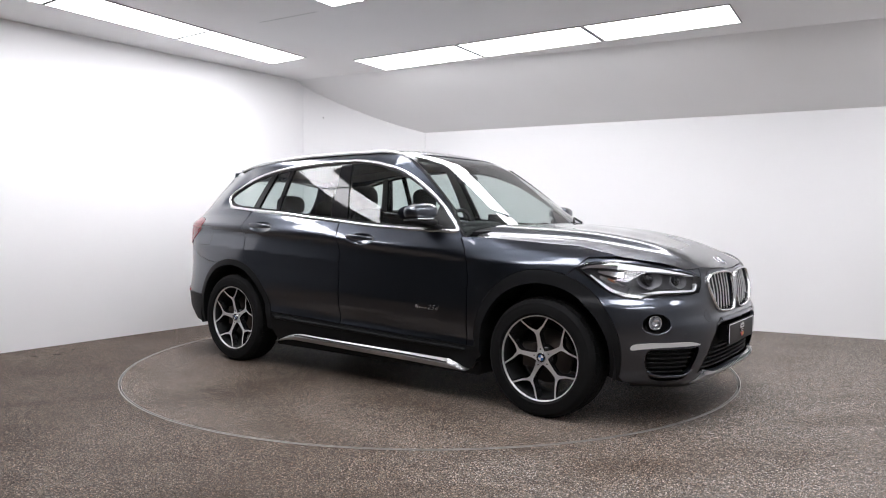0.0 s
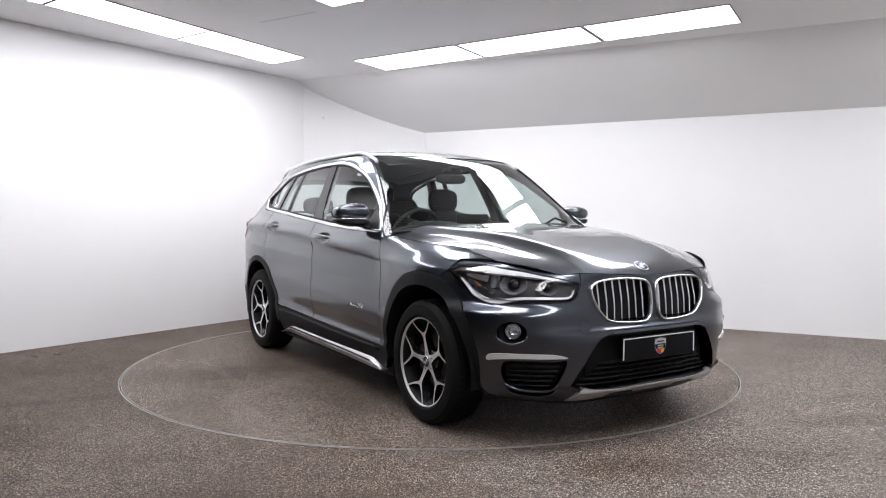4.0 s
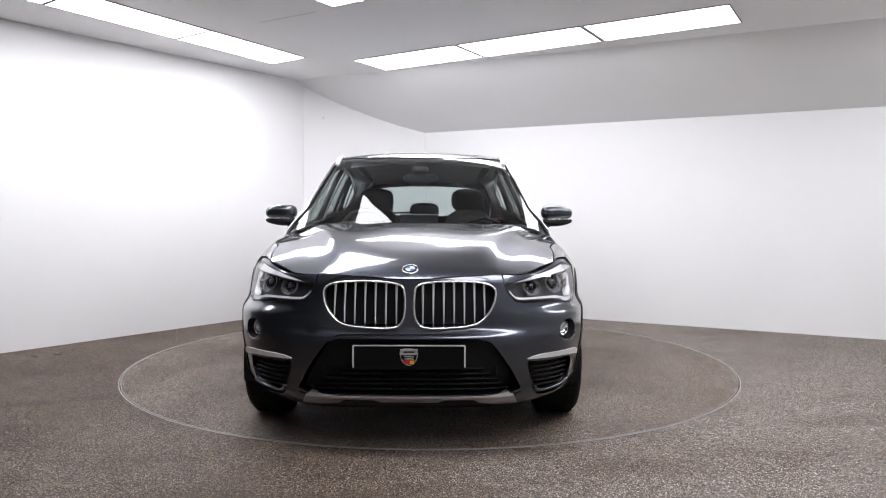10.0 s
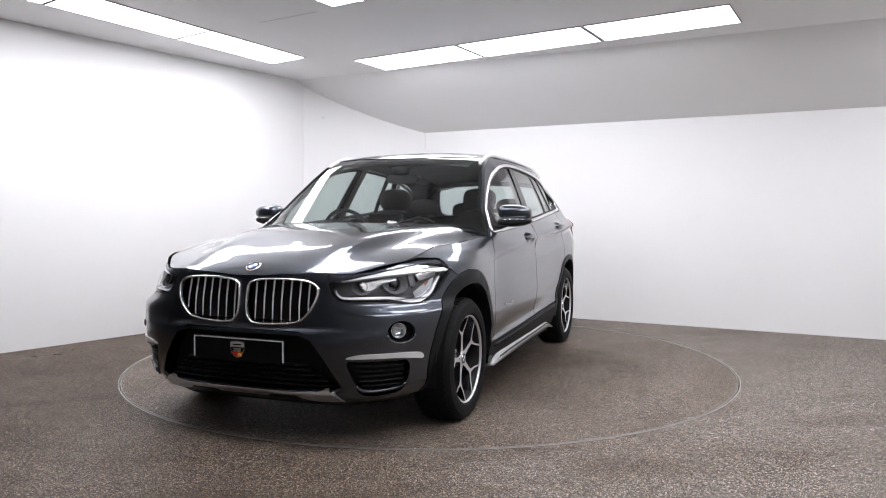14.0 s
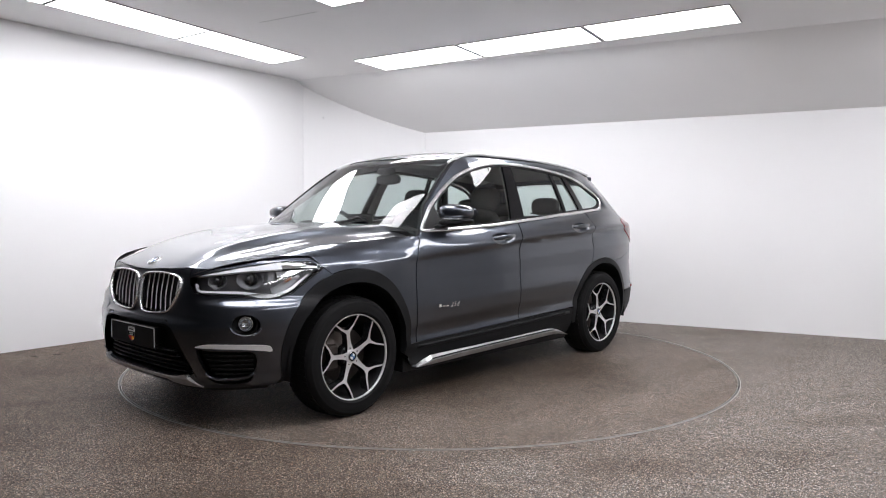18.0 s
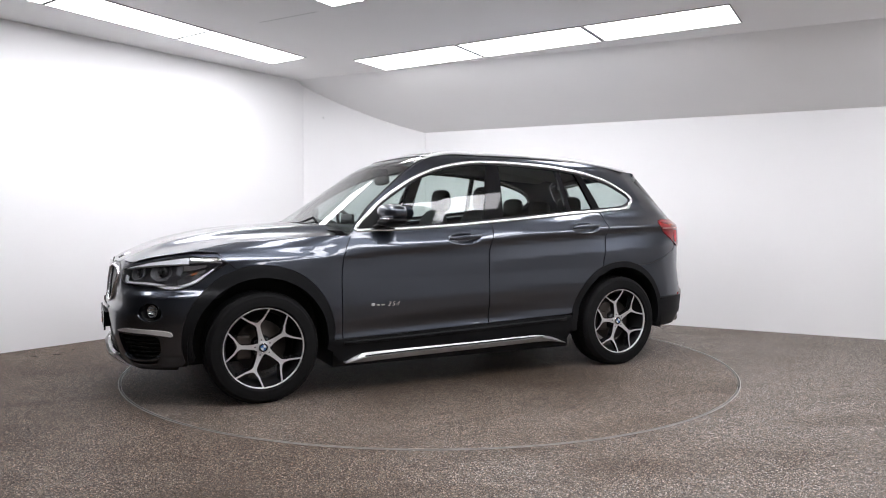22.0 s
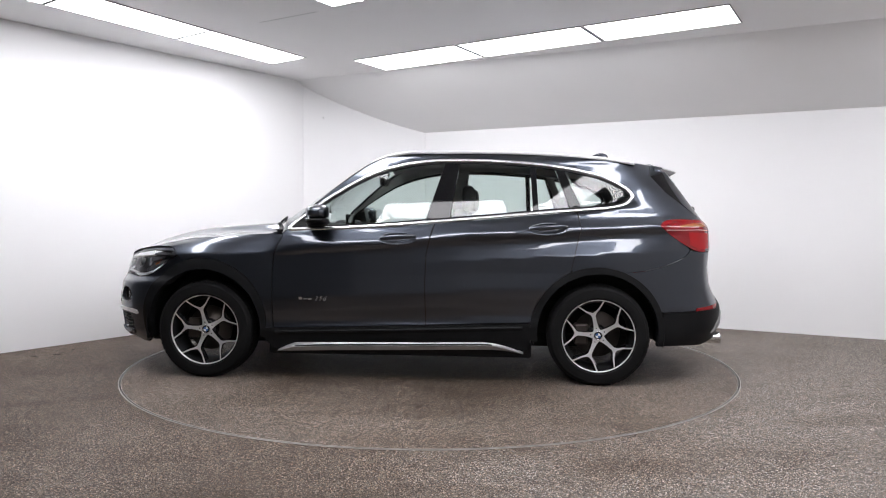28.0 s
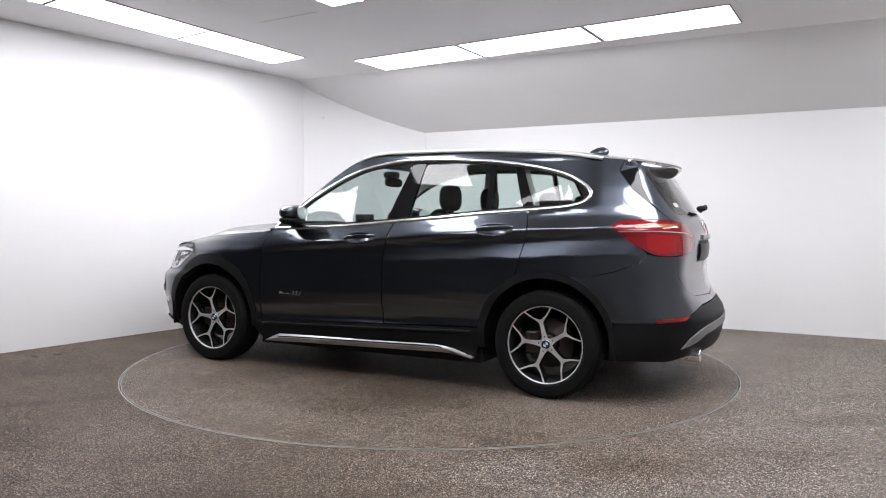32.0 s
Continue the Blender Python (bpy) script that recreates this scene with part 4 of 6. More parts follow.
            panel("reflector_bowl", [(a_ * sgn, b_) for a_, b_ in bowl], M_LAMPBOWL, unit,
                       lambda u, v, cs=cs * sgn, cz=cz, rs=rs, rz_=rz_: belt(u, v, -0.022 - 0.026 * np.clip(1 - ((np.asarray(u) - cs) / rs) ** 2 - ((np.asarray(v) - cz) / rz_) ** 2, 0, 1)), "smoky reflector bowl", gap=0, rim=0, step=0.012)
            for a0, a1 in ((115, 250), (275, 400)):
                arc = [(cs + rs * 0.93 * math.cos(radians(a0 + (a1 - a0) * i / 16)), cz + rz_ * 0.93 * math.sin(radians(a0 + (a1 - a0) * i / 16))) for i in range(17)]
                pts = belt(np.array([q_[0] * sgn for q_ in arc]), np.array([q_[1] for q_ in arc]), -0.020)
                part("light_ring", mesh_from("light_ring", *sweep(pts, 0.0036, 0.0036, 8), smooth=True), M_LIGHTRING, unit, "pale light guide ring")
            p = belt(np.array([cs * sgn]), np.array([cz + 0.002]), -0.038)[0]
            n = normals_of(belt_surf(-0.03), np.array([[cs * sgn, cz]]))[0]
            n = n if n[0] > 0 else -n
            q = Vector(n).slerp(Vector((1, 0, 0)), 0.5).to_track_quat("X", "Z").to_matrix().to_4x4()
            r = rz_ * 0.74
            for nm, prof, mt in (("lamp_ring", [(r, -0.02), (r, 0.006), (r * 0.95, 0.009), (r * 0.90, 0.004), (r * 0.88, -0.01)], M_BLACK),
                                 ("lens", [(r * 0.88, -0.006), (r * 0.7, 0.007), (r * 0.4, 0.014), (0.0005, 0.017)], M_GLOSSBLK),
                                 ("projector", [(r * 0.36, 0.012), (r * 0.30, 0.018), (0.0005, 0.0195)], M_LAMPBOWL)):
                vs, fs = lathe(prof, "x", 32)
                vs = [Matrix.Translation(p) @ q @ Vector(v) for v in vs]
                part(nm, mesh_from(nm, vs, fs, mt, True), mt, unit)
    # kidney grilles
    for sgn in (1, -1):
        k = [(a * sgn, b) for a, b in KIDNEY]
        ko = tidy(k)
        back = panel("kidney_grille", [tuple(p) for p in ko], M_BLACK, CAR, belt_surf(-0.05), "black kidney grille with chrome surround and slats", gap=-0.004, rim=-0.05)
        kc = shrink(ko, 0.004)
        vs, fs = tube_ring(belt(kc[:, 0], kc[:, 1], 0.004), 0.0066, 10, 2.0)
        part("surround", mesh_from("surround", vs, fs, smooth=True), M_CHROME, back, "chrome grille surround")
        for i in range(7):
            s = sgn * (0.062 + 0.0495 * i)
            zs = []
            for a, b in zip(ko, np.roll(ko, -1, 0)):
                if (a[0] - s) * (b[0] - s) <= 0 and a[0] != b[0]:
                    zs.append(a[1] + (b[1] - a[1]) * (s - a[0]) / (b[0] - a[0]))
            z0, z1 = min(zs) + 0.012, max(zs) - 0.012
            ns = 9
            ss, zz = np.full(ns, s), np.linspace(z0, z1, ns)
            pts = belt(ss, zz, -0.012)
            vs, fs = [], []
            for j, (px, py, pz) in enumerate(pts):
                w = 0.0026 + 0.0030 * j / (ns - 1)
                for dx, dy in ((0.0, -w), (0.0030, 0.0), (0.0, w), (-0.003, w * 0.7), (-0.003, -w * 0.7)):
                    vs.append((px + dx, py + dy, pz))
            for j in range(ns - 1):
                for c in range(5):
                    c2 = (c + 1) % 5
                    fs.append((j * 5 + c, j * 5 + c2, j * 5 + 5 + c2, j * 5 + 5 + c))
            fs += [(4, 3, 2, 1, 0), tuple((ns - 1) * 5 + c for c in range(5))]
            me = mesh_from("slat", vs, fs)
            part("slat", me, M_RAIL, back)
    # lower grille, intakes, fog lamps, blades
    low = panel("lower_grille", LOWER, M_BLACK, CAR, belt_surf(-0.07), "black mesh lower air intake", gap=-0.003, rim=-0.07)
    for i in range(5):
        z = 0.300 + 0.025 * i
        w = 0.49 - 0.034 * i
        pts = belt(np.linspace(-w, w, 21), np.full(21, z), -0.045)
        part("bar", mesh_from("bar", *sweep(pts, 0.03, 0.008, 8, 4), smooth=True), M_BLACK, low)
    for i in range(13):
        s = -0.42 + 0.07 * i
        pts = belt(np.full(5, s), np.linspace(0.275, 0.40, 5), -0.055)
        part("mesh_rib", mesh_from("mesh_rib", *sweep([(a, b, c) for a, b, c in pts], 0.006, 0.006, 6)), M_BLACK, low)
    for sgn in (1, -1):
        it = [(a * sgn, b) for a, b in INTAKE]
        a = panel("side_intake", it, M_BLACK, CAR, belt_surf(-0.05), "black slatted side intake", gap=-0.003, rim=-0.05)
        for i in range(5):
            z = 0.305 + 0.024 * i
            s0, s1 = (0.640 - 0.012 * i, 0.862)
            pts = belt(np.linspace(s0, s1, 12) * sgn, np.full(12, z), -0.022)
            part("slat", mesh_from("slat", *sweep(pts, 0.02, 0.009, 8, 4), smooth=True), M_BLACK, a)
        lip = [q_ for q_ in INTAKE if q_[1] < 0.318 and q_[0] < 0.95]
        lip.sort(key=lambda q_: q_[0])
        lp = belt(np.array([q_[0] * sgn for q_ in lip]), np.array([q_[1] - 0.006 for q_ in lip]), 0.003)
        part("intake_lip", mesh_from("intake_lip", *sweep(lp, 0.022, 0.016, 10), smooth=True), M_PAINT, a)
        blade = [tuple(p_) for p_ in curve([(0.56, 0.4435), (0.635, 0.4615), (0.81, 0.4625), (0.90, 0.458), (0.944, 0.448), (0.950, 0.424), (0.89, 0.431), (0.79, 0.440), (0.66, 0.4415)], 4, closed=True)]
        panel("bumper_blade", [(x * sgn, z) for x, z in blade], M_RAIL, CAR, belt_surf(0.008), "satin silver bumper blade", gap=0, rim=0.025)
        p = belt(np.array([FOG_S * sgn]), np.array([FOG_Z]), -0.03)[0]
        q = Matrix.Translation(p) @ Vector((0.77, 0.64 * sgn, 0.0)).to_track_quat("X", "Z").to_matrix().to_4x4()

        def turned(prof, n=32):
            vs, fs = lathe(prof, "x", n)
            return [q @ Vector(v) for v in vs], fs
        fogl = part("fog_light", mesh_from("fog_light", *turned([(0.066, 0.016), (0.058, 0.002), (0.050, -0.012), (0.046, -0.035), (0.0005, -0.040)]), M_BLACK, True), M_BLACK, CAR, "round fog light in a black recess")
        part("bezel", mesh_from("bezel", *turned([(0.039, -0.015), (0.039, 0.000), (0.035, 0.002), (0.034, -0.006)]), M_LAMPCHROME, True), M_LAMPCHROME, fogl)
        part("reflector", mesh_from("reflector", *turned([(0.034, -0.004), (0.028, -0.016), (0.015, -0.024), (0.0005, -0.026)]), M_LAMPCHROME, True), M_LAMPCHROME, fogl)
        part("lens", mesh_from("lens", *turned([(0.035, 0.0), (0.026, 0.006), (0.0005, 0.009)]), M_LENS, True), M_LENS, fogl)
        lip = curve([(FOG_S - 0.074, FOG_Z - 0.018), (FOG_S - 0.054, FOG_Z - 0.042), (FOG_S, FOG_Z - 0.058), (FOG_S + 0.054, FOG_Z - 0.044), (FOG_S + 0.074, FOG_Z - 0.022)], 6)
        lp = belt(np.array([p_[0] * sgn for p_ in lip]), np.array([p_[1] for p_ in lip]), 0.001)
        part("lip", mesh_from("lip", *sweep(lp, 0.012, 0.01, 8), smooth=True), M_PAINT, fogl)
    half = [(0.0, 0.274), (0.335, 0.276), (0.41, 0.281), (0.472, 0.292), (0.545, 0.220), (0.42, 0.222), (0.335, 0.235), (0.305, 0.253), (0.165, 0.252), (0.135, 0.238), (0.0, 0.240)]
    sk = half + [(-a, b) for a, b in half[-2:0:-1]]
    panel("skid_plate", sk, M_SILVER, CAR, lambda u, v: belt(u, v, 0.010 + 0.012 * np.exp(-((np.asarray(v) - 0.266) / 0.013) ** 2)), "satin silver front skid plate", gap=0, rim=0.03, step=0.012)
    und = [(-0.95, 0.238), (-0.5, 0.226), (0.5, 0.226), (0.95, 0.238), (0.95, 0.215), (0.5, 0.19), (-0.5, 0.19), (-0.95, 0.215)]
    panel("front_valance", und, M_BLACK, CAR, belt_surf(-0.01), "black lower valance", gap=0, rim=0.03)
    # plate: dark carrier, pale edges, dealer shield
    pl = part("front_plate", box_bm(2.166, 2.176, -0.262, 0.262, 0.405, 0.522, 0.003), M_PLATE, CAR, "black display plate with a small shield badge")
    part("edge_strip", box_bm(2.176, 2.1785, -0.258, 0.258, 0.514, 0.519), M_WHITE, pl)
    for sgn in (1, -1):
        part("edge_strip", box_bm(2.176, 2.1785, min(0.254 * sgn, 0.261 * sgn), max(0.254 * sgn, 0.261 * sgn), 0.415, 0.515), M_WHITE, pl)
    part("plate_holder", box_bm(2.10, 2.166, -0.20, 0.20, 0.42, 0.51, 0.004), M_BLACK, pl)

    def shield(k, x0, x1, top=1.0, bottom=0.0):
        o = [(-0.040, 0.075), (-0.043, 0.052), (-0.036, 0.022), (-0.020, 0.004), (0.0, -0.004), (0.020, 0.004), (0.036, 0.022), (0.043, 0.052), (0.040, 0.075), (0.0, 0.080)]
        pp = [np.array(a) * k + np.array((0, 0.036 * (1 - k))) for a in o]
        if top < 1:
            pp = clip(pp, lambda a: top * 0.08 - a[1])
        if bottom > 0:
            pp = clip(pp, lambda a: a[1] - bottom * 0.08)
        n = len(pp)
        vs = [(x0, a[0], 0.426 + a[1]) for a in pp] + [(x1, a[0], 0.426 + a[1]) for a in pp]
        fs = [tuple(range(n)), tuple(range(2 * n - 1, n - 1, -1))] + [(i, n + i, n + (i + 1) % n, (i + 1) % n) for i in range(n)]
        return mesh_from("shield", vs, fs)
    part("shield_rim", shield(1.0, 2.176, 2.180), M_CHROME, pl)
    part("shield_top", shield(0.9, 2.179, 2.1810, 1.0, 0.62), M_SILVER, pl)
    part("shield_band", shield(0.9, 2.179, 2.1811, 0.60, 0.32), M_GLOSSBLK, pl)
    part("shield_base", shield(0.9, 2.179, 2.1812, 0.31), M_SHIELDRED, pl)
    part("shield_stripe", box_bm(2.1805, 2.1816, 0.004, 0.024, 0.432, 0.448), M_GOLD, pl)
    for w, z in ((0.050, 0.487), (0.044, 0.466), (0.040, 0.456)):
        part("lettering_bar", box_bm(2.1808, 2.1818, -w / 2, w / 2, z - 0.0025, z + 0.0035), M_BLACK if z > 0.48 else M_SILVER, pl)


def roundel(parent, center, normal, r, name="badge"):
    """A round enamel badge in blue and white quarters with a black ring."""
    q = Matrix.Translation(center) @ Vector(normal).to_track_quat("X", "Z").to_matrix().to_4x4()
    vs, fs = lathe([(r, -0.003), (r, 0.002), (r * 0.92, 0.004), (r * 0.88, 0.003)], "x", 32)
    b = part(name, mesh_from(name, [q @ Vector(v) for v in vs], fs, M_CHROME, True), M_CHROME, parent, "round blue and white badge")
    vs, fs = lathe([(r * 0.9, 0.0025), (r * 0.6, 0.0036)], "x", 32)
    part("badge_ring", mesh_from("badge_ring", [q @ Vector(v) for v in vs], fs, M_GLOSSBLK, True), M_GLOSSBLK, b)
    for k in range(4):
        pv = [(0.0042, 0, 0)] + [(0.0038, 0.6 * r * math.cos(math.pi / 2 * (k + i / 6)), 0.6 * r * math.sin(math.pi / 2 * (k + i / 6))) for i in range(7)]
        m = M_WHITE if k % 2 == 0 else M_BLUE
        part("badge_quarter", mesh_from("badge_quarter", [q @ Vector(v) for v in pv], [tuple(range(8))]), m, b)
    return b


def build_top():
    # bonnet
    left = []
    for s, z in hood_line(0.0, X(0.88), 70):
        p = belt(s, z)
        left.append((float(p[0]), float(p[1])))
    rear = [(0.882, left[-1][1] - 0.012)] + [(0.998 - 0.19 * (y / 0.8) ** 2 + 0.012, y) for y in np.linspace(0.75, 0, 16)]
    half = left + rear
    outline = half + [(a, -b) for a, b in half[::-1]]
    bon = panel("bonnet", outline, M_PAINT, CAR, top_surf(hood), gap=0.002, rim=0.012, step=0.02, outward=(0, 0, 1))
    roundel(bon, (2.045, 0, float(hood(2.045, 0.0)) + 0.002), (0.50, 0, 0.86), 0.039)
    # cowl
    cow = [(1.035 - 0.19 * (y / 0.8) ** 2, y) for y in np.linspace(-0.78, 0.78, 30)]
    cow += [(0.90 - 0.19 * (y / 0.8) ** 2, y) for y in np.linspace(0.78, -0.78, 30)]
    panel("cowl", cow, M_BLACK, CAR, top_surf(lambda x, y: 1.045 + 0 * np.asarray(x) - 0.04 * np.abs(y) ** 2), "black scuttle panel", gap=0, rim=0.02, outward=(0, 0, 1))
    # windscreen, its posts, roof
    edge = []
    for s, z in roof_line(0.84, 0.06, 44):
        p = belt(s, z)
        edge.append((float(p[0]), float(p[1])))
    base = [(0.985 - 0.19 * (y / 0.8) ** 2, y) for y in np.linspace(0, 0.74, 14)]
    glass_side = [(a, b - 0.022) for a, b in edge if 0.12 < a < 0.82]
    head = [(0.205 - 0.10 * (y / 0.6) ** 2, y) for y in np.linspace(0.60, 0, 12)]
    half = base + glass_side + head
    half_ws = half
    ws = panel("windscreen", half + [(a, -b) for a, b in half[::-1]], M_WS, CAR, top_surf(upper, -0.004), "clear laminated windscreen", gap=0.002, rim=0.004, outward=(1, 0, 1))
    for sgn in (1, -1):
        strip = [(a, b * sgn) for a, b in edge] + [(a, (b - 0.023) * sgn) for a, b in edge[::-1]]
        panel("windscreen_post", strip, M_PAINT, CAR, top_surf(upper), gap=0.0012, rim=0.012, outward=(1, 0, 1))
        vs, fs = sweep([(a, (b - 0.022) * sgn, float(upper(a, b - 0.022)) + 0.001) for a, b in edge if a > 0.12], 0.012, 0.008, 8)
        part("windscreen_seal", mesh_from("windscreen_seal", vs, fs, smooth=True), M_BLACK, CAR)
    rl = []
    for s, z in roof_line(0.06, -1.80, 60):
        p = belt(s, z)
        rl.append((float(p[0]), float(p[1])))
    head2 = [(0.205 - 0.10 * (y / 0.6) ** 2, y) for y in np.linspace(0, 0.60, 12)]
    half = head2 + rl + [(-1.82, 0.45), (-1.83, 0.0)]
    panel("roof", half + [(a, -b) for a, b in half[::-1]], M_PAINT, CAR, top_surf(upper), gap=0.002, rim=0.012, step=0.05, outward=(0, 0, 1))
    wo = half_ws + [(a, -b) for a, b in half_ws[::-1]]
    rim_in = [tuple(p) for p in shrink(tidy(wo), 0.026)]
    panel("printed_border", wo, M_BLACK, ws, top_surf(upper, -0.010), "black printed border of the windscreen", holes=[rim_in], gap=0.002, rim=0, outward=(1, 0, 1))
    fr = [(0.20 - 0.10 * (y / 0.6) ** 2, y) for y in np.linspace(-0.57, 0.57, 24)]
    fr += [(0.27 - 0.10 * (y / 0.6) ** 2, y) for y in np.linspace(0.56, -0.56, 24)]
    panel("sunshade_band", fr, M_BLACK, ws, top_surf(upper, -0.009), "dark band along the top of the windscreen", gap=0, rim=0, outward=(1, 0, 1))
    lin = [(0.22, -0.5), (0.22, 0.5), (-1.78, 0.5), (-1.78, -0.5)]
    panel("headliner", lin, M_LINER, CAR, top_surf(upper, -0.045), "pale cloth headliner", gap=0, rim=0, step=0.08, outward=(0, 0, -1))
    # rails
    for sgn in (1, -1):
        xs = np.concatenate([np.linspace(0.235, 0.02, 10), np.linspace(-0.05, -1.38, 24), np.linspace(-1.44, -1.60, 8)])
        pts, ws_, hs = [], [], []
        for x in xs:
            y = 0.598 if x > -0.9 else 0.598 - 0.035 * ((-0.9 - x) / 0.7) ** 2
            y = y + 0.012 * min(1, max(0, (-x) / 0.5)) if x > -0.9 else y + 0.012
            lift = 0.006 * min(1, (0.235 - x) / 0.26, (x + 1.62) / 0.20)
            pts.append((x, y * sgn, float(upper(x, y)) + lift))
            ws_.append(0.026)
            hs.append(0.024)
        rail = part("roof_rail", mesh_from("roof_rail", *sweep(pts, ws_, hs, 12, 3), smooth=True), M_RAIL, CAR, "satin aluminium roof rail")
        low = [(x, y, z - 0.013) for x, y, z in pts]
        part("rail_base", mesh_from("rail_base", *sweep(low, 0.010, 0.008, 8, 4), smooth=True), M_BLACK, rail)
    # fin aerial
    def fin(x, y, z):
        k = (z + 1) / 2
        return (x * (1 - 0.45 * k) - 0.35 * k, y * (1 - 0.6 * k), z)
    part("roof_aerial", blob_mesh("roof_aerial", (-1.42, 0, float(upper(-1.42, 0)) + 0.02), (0.175, 0.06, 0.066), 2.2, fin), M_PAINT, CAR, "shark-fin aerial")


def build_side():
    fd = dlo_part(0.76, -0.245, True) + xz([(-0.215, 0.957), (-0.193, 0.863), (-0.186, 0.674), (-0.193, 0.387), (0.273, 0.371), (0.850, 0.352), (0.854, 0.514), (0.855, 0.743), (0.842, 0.857), (0.815, 0.933), (0.785, 0.99)])
    cups = {h: [tuple(p) for p in ring_pts(X(h[0]) + 0.0, h[1], 0.125, 0.040)] for h in ((-0.003, 0.962), (-1.000, 1.030))}
    d1 = both("front_door", fd, M_PAINT, step=0.016, holes=[cups[(-0.003, 0.962)]])
    rd = dlo_part(-0.252, -1.186, True) + xz([(-1.205, 1.10), (-1.215, 1.036), (-1.183, 0.905), (-1.150, 0.758)]) + rarc(67, 9, 0.0, 16) + xz([(-0.80, 0.410), (-0.195, 0.388), (-0.189, 0.674), (-0.196, 0.863), (-0.218, 0.957)])
    d2 = both("rear_door", rd, M_PAINT, step=0.016, holes=[cups[(-1.000, 1.030)]])
    # side frame: windscreen post, cant rail, rear post and rear quarter
    start = int(np.argmin([abs(p[0] - X(-1.19)) + abs(p[1] - 1.152) for p in DLO]))
    stop = int(np.argmin([abs(p[0] - X(0.765)) + abs(p[1] - 1.026) for p in DLO]))
    loop = []
    i = start
    while True:
        loop.append(tuple(DLO[i % len(DLO)]))
        if i % len(DLO) == stop and len(loop) > 5:
            break
        i += 1
        if len(loop) > 2 * len(DLO):
            break
    sf = loop + xz([(0.79, 0.99), (0.862, 0.99)]) + roof_line(0.82, -1.80, 90)
    sf += [(4.56, 1.40), (4.66, 1.285), (4.78, 1.20), (4.90, 1.115), (4.92, 1.096)] + [tuple(p) for p in TAILLAMP[3::-1]] + [TAILLAMP[14], TAILLAMP[13]]
    sf += [(4.729, 0.896), (4.686, 0.850), (4.554, 0.797), (4.42, 0.764), (X(-1.52), 0.753)] + rarc(113, 68, 0, 14) + xz([(-1.153, 0.762), (-1.187, 0.905), (-1.219, 1.036), (-1.209, 1.10)])
    both("side_frame", sf, M_PAINT, gap=0.0004, step=0.016)
    # window surround and panes
    rc = shrink(tidy(DLO), 0.011)
    for sgn in (1, -1):
        vs, fs = tube_ring(belt(rc[:, 0] * sgn, rc[:, 1], 0.001), 0.0122, 12, 0.62)
        part("window_trim", mesh_from("window_trim", vs, fs, smooth=True), M_CHROME, CAR, "bright aluminium window surround")
    g = [np.array(p) for p in DLO_IN]
    lines = [right_of(-0.175, 1.06, -0.305, 1.49), right_of(-0.345, 1.07, -0.405, 1.49), right_of(-0.905, 1.12, -0.885, 1.48), right_of(-0.945, 1.12, -0.925, 1.48),
             right_of(-1.16, 1.14, -1.045, 1.47), right_of(-1.235, 1.15, -1.105, 1.46)]
    neg = lambda f: (lambda p: -f(p))
    front = clip(g, neg(lines[0]))
    rear = clip(clip(g, lines[1]), neg(lines[2]))
    fixed = clip(clip(g, lines[3]), neg(lines[4]))
    quarter = clip(g, lines[5])
    for pane, nm in ((front, "door_window"), (rear, "door_window"), (fixed, "fixed_window"), (quarter, "quarter_window")):
        both(nm, [tuple(p) for p in pane], M_GLASS, belt_surf(-0.010), label="clear slightly green side window", gap=0.001, rim=0.004)
    for a, b in ((0, 1), (2, 3), (4, 5)):
        post = clip(clip(g, lines[a]), neg(lines[b]))
        both("window_post", [tuple(p) for p in post], M_GLOSSBLK, belt_surf(-0.004 if a != 2 else -0.006), label="gloss black window post", gap=0.001, rim=0.02)
    seal = [tuple(p) for p in shrink(tidy(DLO), 0.016)]
    both("window_seal", seal, M_BLACK, belt_surf(-0.003), holes=[[tuple(p) for p in shrink(tidy(DLO), 0.032)]], gap=0, rim=0.012)
    # arch mouldings
    fi = arc_pts(1.340, 0.352, 0.398, -12, 188, 40)
    fo = farc(172, -14, -0.001, 40)
    o = [(X(p[0]), p[1]) for p in fi] + xz([(0.905, 0.27), (0.905, 0.35)]) + fo + [(X(1.80), 0.24)]
    both("arch_moulding", o, M_CLAD, belt_surf(0.004), label="dark grained plastic wheel arch moulding", gap=0, rim=0.045)
    ri = arc_pts(-1.330, 0.345, 0.396, -8, 188, 40)
    o = [(X(p[0]), p[1]) for p in ri] + xz([(-1.74, 0.265)]) + rarc(184, -4, -0.001, 40) + xz([(-0.90, 0.28)])
    both("arch_moulding", o, M_CLAD, belt_surf(0.004), label="dark grained plastic wheel arch moulding", gap=0, rim=0.045)
    # sill
    sill = xz([(0.905, 0.350), (0.273, 0.367), (-0.183, 0.382), (-0.885, 0.406), (-0.893, 0.30), (-0.865, 0.222), (0.0, 0.212), (0.86, 0.206), (0.905, 0.26)])
    both("sill_moulding", sill, M_CLAD, belt_surf(0.002), label="dark plastic sill moulding", gap=0, rim=0.05)
    for sgn in (1, -1):
        ln = curve([(0.84, 0.347), (0.273, 0.362), (-0.183, 0.377), (-0.84, 0.400)], 8)
        pts = belt(np.array([X(a) * sgn for a, b in ln]), np.array([b - 0.022 for a, b in ln]), 0.004)
        part("door_moulding", mesh_from("door_moulding", *sweep(pts, 0.012, 0.02, 8, 3), smooth=True), M_CLAD, CAR)
        # silver sill trim with a tapered front and a dropped tail
        xs = [0.825, 0.76, 0.70, 0.43, 0.0, -0.58, -0.64, -0.72, -0.845]
